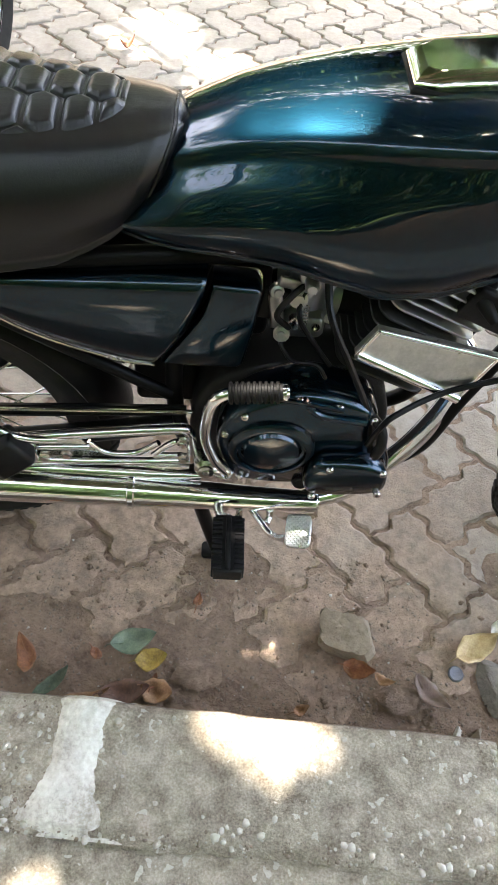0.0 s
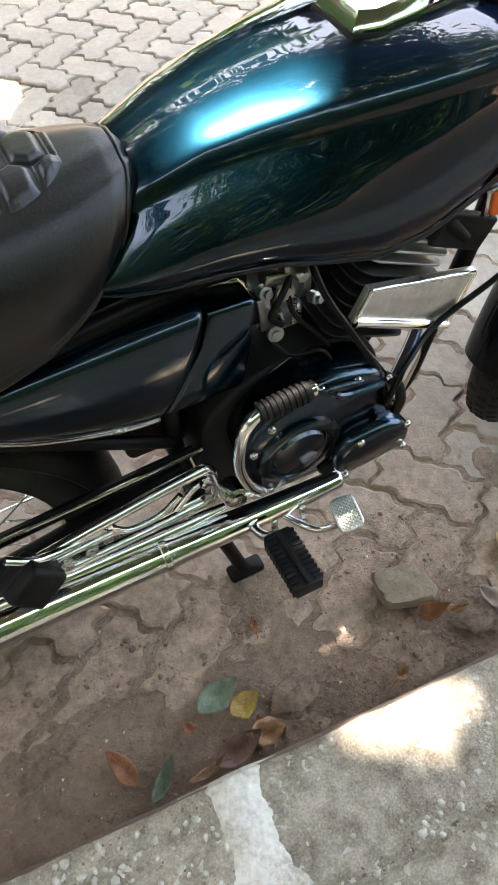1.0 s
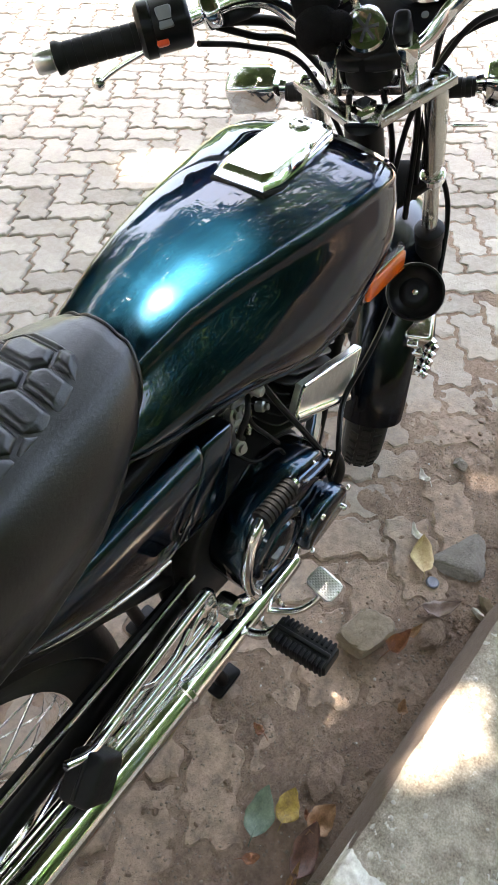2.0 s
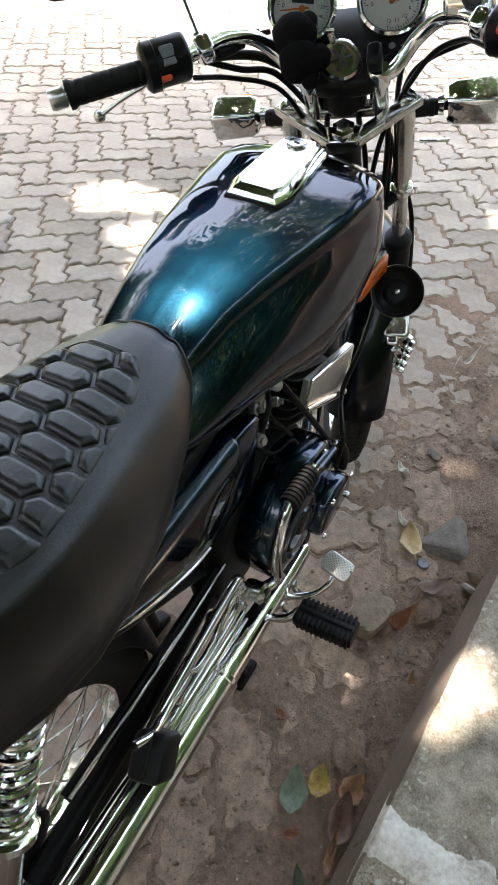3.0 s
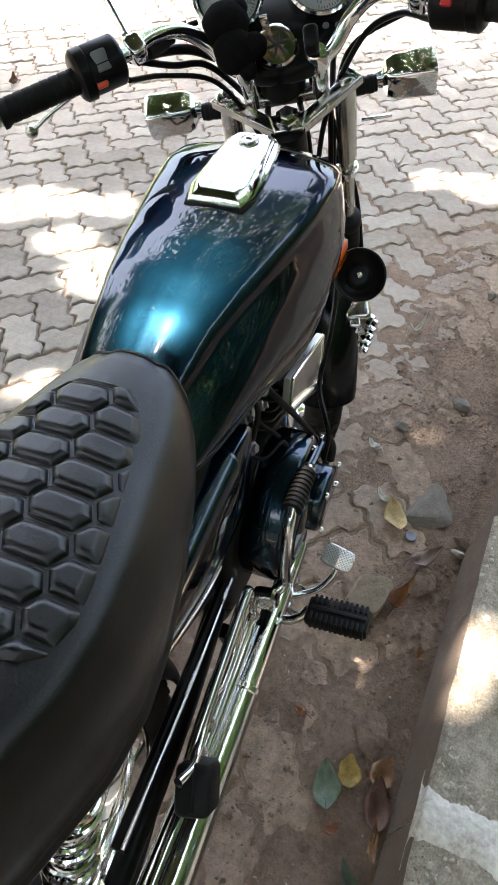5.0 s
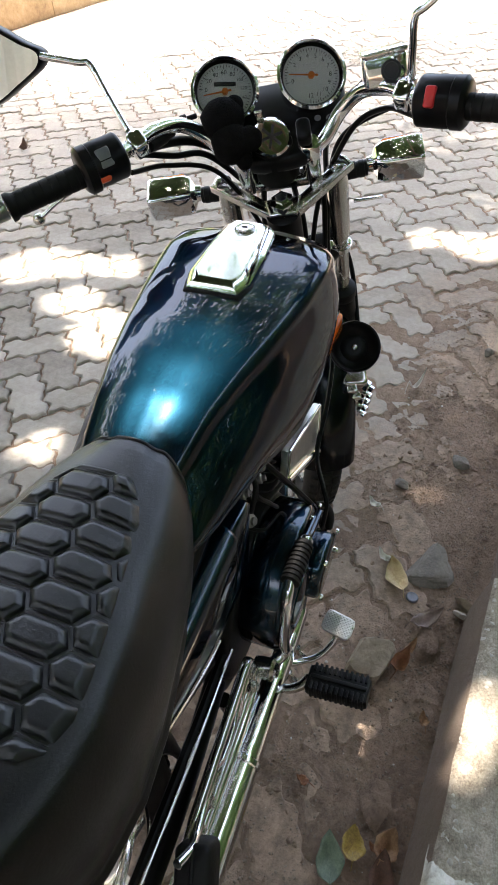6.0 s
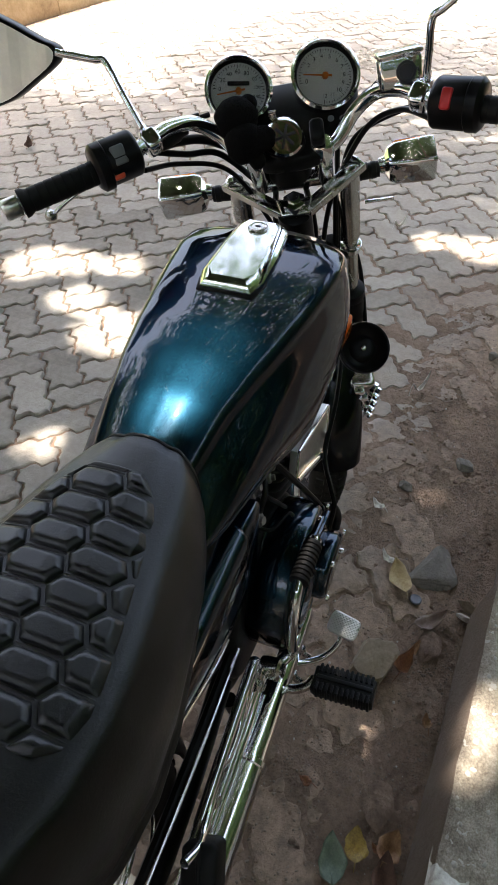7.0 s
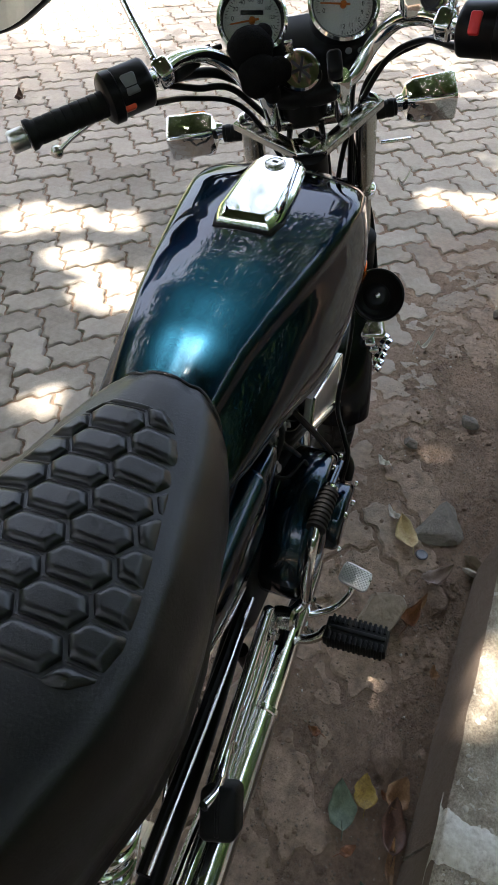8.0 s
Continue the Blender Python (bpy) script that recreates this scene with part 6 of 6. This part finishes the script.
tagged(part("woods", woods(), LEAF_GREEN, smooth=False, tidy=False), "unseen ring of green leaves added to darken the horizon in reflections", "trees", kind="stuff")

# pale fence behind
fence_v = []
for i in range(161):
    y = -7 + 14 * i / 160
    d = 0.03 if i % 4 < 2 else 0.0
    fence_v.append([(-6.0 + d, y, 0.0), (-6.0 + d, y, 2.2), (-6.06, y, 2.2), (-6.06, y, 0.0)])
tagged(part("fence", loft(fence_v), PALE_WALL, smooth=False), "pale grey ribbed metal fence across the road end", "fence", kind="structure")


# ---- on the ground ----
def leaf_shape(L, W, curl, seed, tip=0.35):
    """A pointed leaf with a midrib fold, wavy edges and a curl."""
    r = random.Random(seed)
    n = 14
    rows = []
    ph = r.uniform(0, 6)
    for i in range(n + 1):
        t = i / n
        w = W * (math.sin(math.pi * t ** (0.75 + tip * 0.3)) ** 0.85) + 0.0008
        bend = curl * (t - 0.45) ** 2 * L * 3
        row = []
        for s in np.linspace(-1, 1, 7):
            row.append((L * (t - 0.5), w * s * (1 + 0.10 * math.sin(7 * t + ph + s) + 0.05 * math.sin(19 * t + 2 * ph)), bend + abs(s) * w * (0.25 + 0.5 * curl) + 0.0022 * math.sin(9 * t + 3 * s + ph) + 0.0012 * math.sin(23 * t - 5 * s + ph)))
        rows.append(row)
    top = rows
    v, f, k = [], [], 7
    for row in rows:
        v += row
    for row in rows:
        v += [(x, y, z - 0.0006) for x, y, z in row]
    m = (n + 1) * k
    for i in range(n):
        for j in range(k - 1):
            a = i * k + j
            f += [(a, a + k, a + k + 1, a + 1), (m + a, m + a + 1, m + a + k + 1, m + a + k)]
        f += [(i * k, m + i * k, m + (i + 1) * k, (i + 1) * k), (i * k + k - 1, (i + 1) * k + k - 1, m + (i + 1) * k + k - 1, m + i * k + k - 1)]
    stalk = tube([(-L * 0.5 - 0.012, 0.001, 0.003), (-L * 0.5, 0, bend * 0 + curl * 0.45 ** 2 * L * 3), (-L * 0.2, 0, 0.002)], [0.0007, 0.0010, 0.0006], 6, 3)
    return join((v, f), stalk)


def floor_z(x, y):
    return max(0.001, float(dirt_height(np.array([x]), np.array([y]))[0]))


def leaf(x, y, L, W, turn, mat, label, curl=0.15, seed=1, tilt=0.0, lift=0.003):
    ob = part("leaf", leaf_shape(L * 0.94, W * 0.86, curl * 1.7 + 0.1, seed), mat, sharp=0)
    ob.matrix_basis = Matrix.Translation((x, y, floor_z(x, y) + lift)) @ Matrix.Rotation(radians(turn), 4, "Z") @ Matrix.Rotation(radians(tilt), 4, "X")
    return tagged(ob, label, "leaf", "fallen leaves")


leaf(-0.107, -0.316, 0.062, 0.024, 10, LEAF_YELLOW, "small yellow fallen leaf lying on the dirt", 0.2, 1)
leaf(-0.142, -0.282, 0.090, 0.027, 15, LEAF_FALLEN_GREEN, "dull green fallen leaf lying on the dirt", 0.12, 2)
leaf(-0.092, -0.373, 0.062, 0.026, -15, LEAF_ORANGE, "tan orange fallen leaf beside the kerb", 0.3, 3)
leaf(-0.148, -0.376, 0.095, 0.026, 8, LEAF_BROWN, "dark reddish brown fallen leaf beside the kerb", 0.2, 4)
leaf(-0.205, -0.382, 0.075, 0.008, 8, LEAF_ORANGE, "narrow curled tan leaf beside the kerb", 0.35, 5)
leaf(-0.325, -0.325, 0.085, 0.018, -68, LEAF_RUST, "rust coloured curled leaf on the dirt", 0.45, 6)
leaf(-0.276, -0.362, 0.078, 0.014, 40, LEAF_FALLEN_GREEN, "narrow dark green leaf on the dirt", 0.2, 7)
leaf(-0.206, -0.309, 0.032, 0.010, -50, LEAF_RUST, "small rust coloured leaf scrap", 0.3, 8)
leaf(0.490, -0.277, 0.098, 0.029, 28, LEAF_PALE, "large pale yellow leaf beside a flat stone", 0.15, 9)
leaf(0.262, -0.322, 0.060, 0.020, -12, LEAF_RUST, "curled orange brown leaf beside a stone", 0.6, 10, 12, 0.006)
leaf(0.310, -0.341, 0.040, 0.010, -30, LEAF_ORANGE, "curled tan leaf tip", 0.5, 11)
leaf(0.392, -0.362, 0.085, 0.021, -52, LEAF_DULL, "dull pinkish brown leaf on the dirt", 0.25, 12)
leaf(0.539, -0.238, 0.045, 0.011, 60, LEAF_WHITE, "small bleached white leaf", 0.35, 13)
leaf(0.160, -0.396, 0.030, 0.011, 20, LEAF_ORANGE, "small orange leaf scrap against the kerb", 0.4, 14)
leaf(1.236, -0.193, 0.075, 0.008, -35, LEAF_WHITE, "thin curled pale leaf on the pavers", 0.5, 15)
leaf(0.704, -0.177, 0.040, 0.012, 65, LEAF_WHITE, "small bleached leaf scrap on the pavers", 0.3, 16)
leaf(-0.408, 1.946, 0.060, 0.020, 10, LEAF_RUST, "brown dry leaf out on the road", 0.5, 17)
leaf(2.36, 0.09, 0.09, 0.010, -30, LEAF_WHITE, "thin pale leaf on the road", 0.4, 18)
leaf(2.656, 2.208, 0.07, 0.025, 20, LEAF_BROWN, "dark dry leaf out on the road", 0.5, 19)
leaf(-0.03, -0.20, 0.028, 0.009, 80, LEAF_RUST, "small rust coloured leaf scrap", 0.3, 20)
leaf(-0.10, -0.355, 0.030, 0.008, 70, LEAF_RUST, "small rust coloured leaf scrap", 0.3, 21)


def rock_shape(sx, sy, sz, seed, rough=0.18, blocky=False):
    """A broken stone: a sphere cut by random planes."""
    r = np.random.RandomState(seed)
    n, m = 40, 26
    planes = [(d / np.linalg.norm(d), r.uniform(0.5, 0.8)) for d in r.normal(0, 1, (12, 3))]
    if blocky:
        tilt = Euler((0.16, -0.12, 0.3)).to_matrix()
        planes = [(np.array(tilt @ Vector(d)), h) for d, h in (((1, 0.2, 0), 0.74), ((-1, 0.1, 0.1), 0.70), ((0.1, 1, 0), 0.68), ((-0.2, -1, 0.15), 0.66), ((0.15, 0, 1), 0.60), ((0, 0, -1), 0.7), ((0.7, 0.1, 0.7), 0.82))]
        planes = [(d / np.linalg.norm(d), h) for d, h in planes]
    rings = []
    for i in range(m + 1):
        q = math.pi * min(max(i, 0.12), m - 0.12) / m
        ring = []
        for j in range(n):
            d = np.array((math.sin(q) * math.cos(2 * math.pi * j / n), math.sin(q) * math.sin(2 * math.pi * j / n), -math.cos(q)))
            k = min([1.0] + [h / (d @ p) for p, h in planes if d @ p > 0.3])
            k *= 1 + rough * (0.5 * (vnoise(d[0] * 3 + seed, d[1] * 3 + d[2] * 3) - 0.5) + 0.3 * (vnoise(d[0] * 9 + seed, d[1] * 9 + d[2] * 8) - 0.5))
            ring.append((d[0] * k * sx, d[1] * k * sy, d[2] * k * sz))
        rings.append(ring)
    return loft(rings)


def stone(x, y, sx, sy, sz, turn, seed, label, mat=STONE, sink=0.35):
    ob = part("stone", rock_shape(sx, sy, sz, seed), mat, sharp=35)
    ob.matrix_basis = Matrix.Translation((x, y, floor_z(x, y) + sz * (1 - sink))) @ Matrix.Rotation(radians(turn), 4, "Z")
    return tagged(ob, label, "stone", "loose stones")


rock = part("stone", rock_shape(0.066, 0.052, 0.052, 37, 0.20, True), STONE, sharp=24)
rock.matrix_basis = Matrix.Translation((0.243, -0.266, floor_z(0.243, -0.266) + 0.031)) @ Euler((radians(6), radians(-8), radians(-24))).to_matrix().to_4x4()
tagged(rock, "angular grey brown broken stone on the dirt", "stone", "loose stones")
stone(0.548, -0.352, 0.085, 0.060, 0.016, -20, 9, "flat dark grey stone set in the dirt", DARK_STONE, sink=0.6)
stone(0.335, -0.375, 0.058, 0.034, 0.012, -10, 12, "flat dirty stone half sunk in the dirt", DIRT, sink=0.8)
stone(-0.030, -0.340, 0.060, 0.034, 0.010, 10, 15, "flat dirty stone half sunk in the dirt", DIRT, sink=0.85)
stone(1.489, -0.388, 0.022, 0.018, 0.013, 10, 18, "small rounded grey pebble on the dirt", DARK_STONE)
stone(0.93, -0.37, 0.035, 0.022, 0.014, 30, 21, "small brown stone on the dirt", DARK_STONE)
stone(0.80, -0.23, 0.026, 0.016, 0.010, 70, 23, "small grey stone on the dirt", DARK_STONE)
stone(0.43, -0.435, 0.020, 0.010, 0.016, 70, 25, "pale chip of broken kerb", PALE_STONE)
stone(0.46, -0.440, 0.042, 0.010, 0.020, 60, 27, "splinter of broken kerb against the kerb")

cap_disc = part("bottle_cap", lathe([(0.012, 0.0), (0.0145, 0.001), (0.0145, 0.004), (0.012, 0.006), (0.008, 0.005), (0.0, 0.0045)], 28), noisy("tarnished_metal", [(0.3, (0.08, 0.085, 0.10)), (0.7, (0.2, 0.2, 0.22))], scale=60, rough=(0.4, 0.7), metal=0.6))
cap_disc.matrix_basis = pose(0.449, -0.322, floor_z(0.449, -0.322), 4, 3, 0)
tagged(cap_disc, "tarnished dark grey bottle cap pressed into the dirt", "bottle cap")


def scatter(count, seed, place_fn, lo, hi):
    r = np.random.RandomState(seed)
    V, F, n, base = [], [], 0, []
    ring = np.linspace(0, 2 * math.pi, 6, endpoint=False)
    for k in range(8):
        rr = np.random.RandomState(k + 40)
        low = [(math.cos(q) * s, math.sin(q) * s, -0.25) for q, s in zip(ring, rr.uniform(0.75, 1.15, 6))]
        mid = [(math.cos(q + 0.3) * s, math.sin(q + 0.3) * s, 0.35 + rr.uniform(-0.1, 0.1)) for q, s in zip(ring, rr.uniform(0.55, 0.95, 6))]
        base.append(np.array(low + mid + [(0.1, 0, 0.62 + rr.uniform(-0.1, 0.1))]))
    faces = [(q, (q + 1) % 6, 6 + (q + 1) % 6, 6 + q) for q in range(6)] + [(6 + q, 6 + (q + 1) % 6, 12) for q in range(6)]
    for _ in range(count):
        x, y, z = place_fn(r)
        s = lo + (hi - lo) * r.rand() ** 4
        q = r.uniform(0, 6.28)
        b = base[r.randint(8)] * s * np.array((1, r.uniform(0.6, 1), r.uniform(0.4, 0.9)))
        c, d = math.cos(q), math.sin(q)
        V.append(np.stack([b[:, 0] * c - b[:, 1] * d + x, b[:, 0] * d + b[:, 1] * c + y, b[:, 2] + z + s * 0.2], 1))
        F += [tuple(i + n for i in t) for t in faces]
        n += 13
    return np.concatenate(V), F


def gutter(r):
    x = r.uniform(-0.7, 1.8)
    y = kerb_y(x) + 0.02 + 0.34 * r.rand() ** 1.6
    return x, y, max(0.0, float(dirt_height(np.array([x]), np.array([y]))[0]))


tagged(part("gravel", scatter(11000, 3, gutter, 0.0008, 0.0040), GRAVEL, smooth=True, sharp=0, tidy=False), "fine brown gravel and grit along the kerb", "gravel", kind="stuff")
tagged(part("clods", scatter(1500, 4, gutter, 0.0020, 0.0085), DIRT, smooth=True, sharp=0, tidy=False), "dark crumbs of dry soil along the kerb", "soil", kind="stuff")
tagged(part("grit", scatter(220, 5, gutter, 0.001, 0.0040), PALE_STONE, smooth=True, sharp=0, tidy=False), "pale chips of grit in the dirt", "gravel", kind="stuff")


def kerb_top(r):
    x = r.uniform(-0.9, 1.0)
    while -0.2 < x < 0.34 and r.rand() < 0.4:
        x = r.uniform(-0.9, 1.0)
    y = kerb_y(x) - r.uniform(0.012, 0.187)
    return x, y, (0.1735 if y > kerb_y(x) - 0.19 else 0.158) - (0.035 if x > 0.45 else 0.0)


tagged(part("kerb_pebbles", scatter(2800, 8, kerb_top, 0.0012, 0.0085), PALE_STONE, smooth=True, sharp=0, tidy=False), "pale pebbles showing in the worn kerb top", "gravel", kind="stuff")

tagged(part("kerb_grit", scatter(5000, 9, kerb_top, 0.0009, 0.0042), GRAVEL, smooth=True, sharp=0, tidy=False), "brown grit on the worn kerb top", "gravel", kind="stuff")


def pile(r):
    a, d = r.uniform(0, 6.28), r.rand() ** 0.7
    return 5.0 + 0.30 * d * math.cos(a), 0.72 + 0.30 * d * math.sin(a), 0.05 * (1 - d)


tagged(part("gravel_heap", scatter(900, 11, pile, 0.006, 0.02), PALE_STONE, smooth=False, tidy=False), "low heap of gravel out on the road", "gravel", kind="stuff")

# a second vehicle's wheel at the road's edge
other = thing("parked_wheel", "black rubber wheel of another parked motorcycle", "wheel")
wheel(other, Vector((-0.86, 1.62, 0.30)), Matrix.Rotation(radians(80), 4, "Z"), 0.30, 0.10, 0.22, 18, "black tyre")


# ---- the pavers themselves ----
rng = random.Random(7)
PAVER_MESH = {(2, 1): paver_mesh("paver", 2, 1), (1, 2): paver_mesh("paver", 1, 2)}


def paver_pose(p):
    sink = 0.0035 * float(smooth_step(-0.1, -0.4, p.y - (kerb_y(p.x) + 0.43)))
    return Matrix.Translation((p.x, p.y, rng.uniform(-0.004, 0.003) - sink)) @ Matrix.Rotation(U + rng.uniform(-0.012, 0.012), 4, "Z") @ Matrix.Rotation(rng.uniform(-0.014, 0.014), 4, "X") @ Matrix.Rotation(rng.uniform(-0.014, 0.014), 4, "Y")


NEAR_BLOCKS.sort(key=lambda q: (q[0] - Vector((0.7, 0.3, 0))).length)
for p, w, h in NEAR_BLOCKS[:300]:
    ob = new("paver", PAVER_MESH[(w, h)])
    ob.parent = paving
    ob.matrix_basis = paver_pose(p)
far_v, far_f, count = [], [], 0
base = {k: paver_shape(*k) for k in PAVER_MESH}
for p, w, h in FAR_BLOCKS + NEAR_BLOCKS[300:]:
    v, f = moved(base[(w, h)], paver_pose(p))
    far_v.append(v)
    far_f += [tuple(i + count for i in q) for q in f]
    count += len(v)
far_ob = part("distant_pavers", (np.concatenate(far_v), far_f), PAVER, paving, sharp=30)
far_ob["kind"] = "stuff"
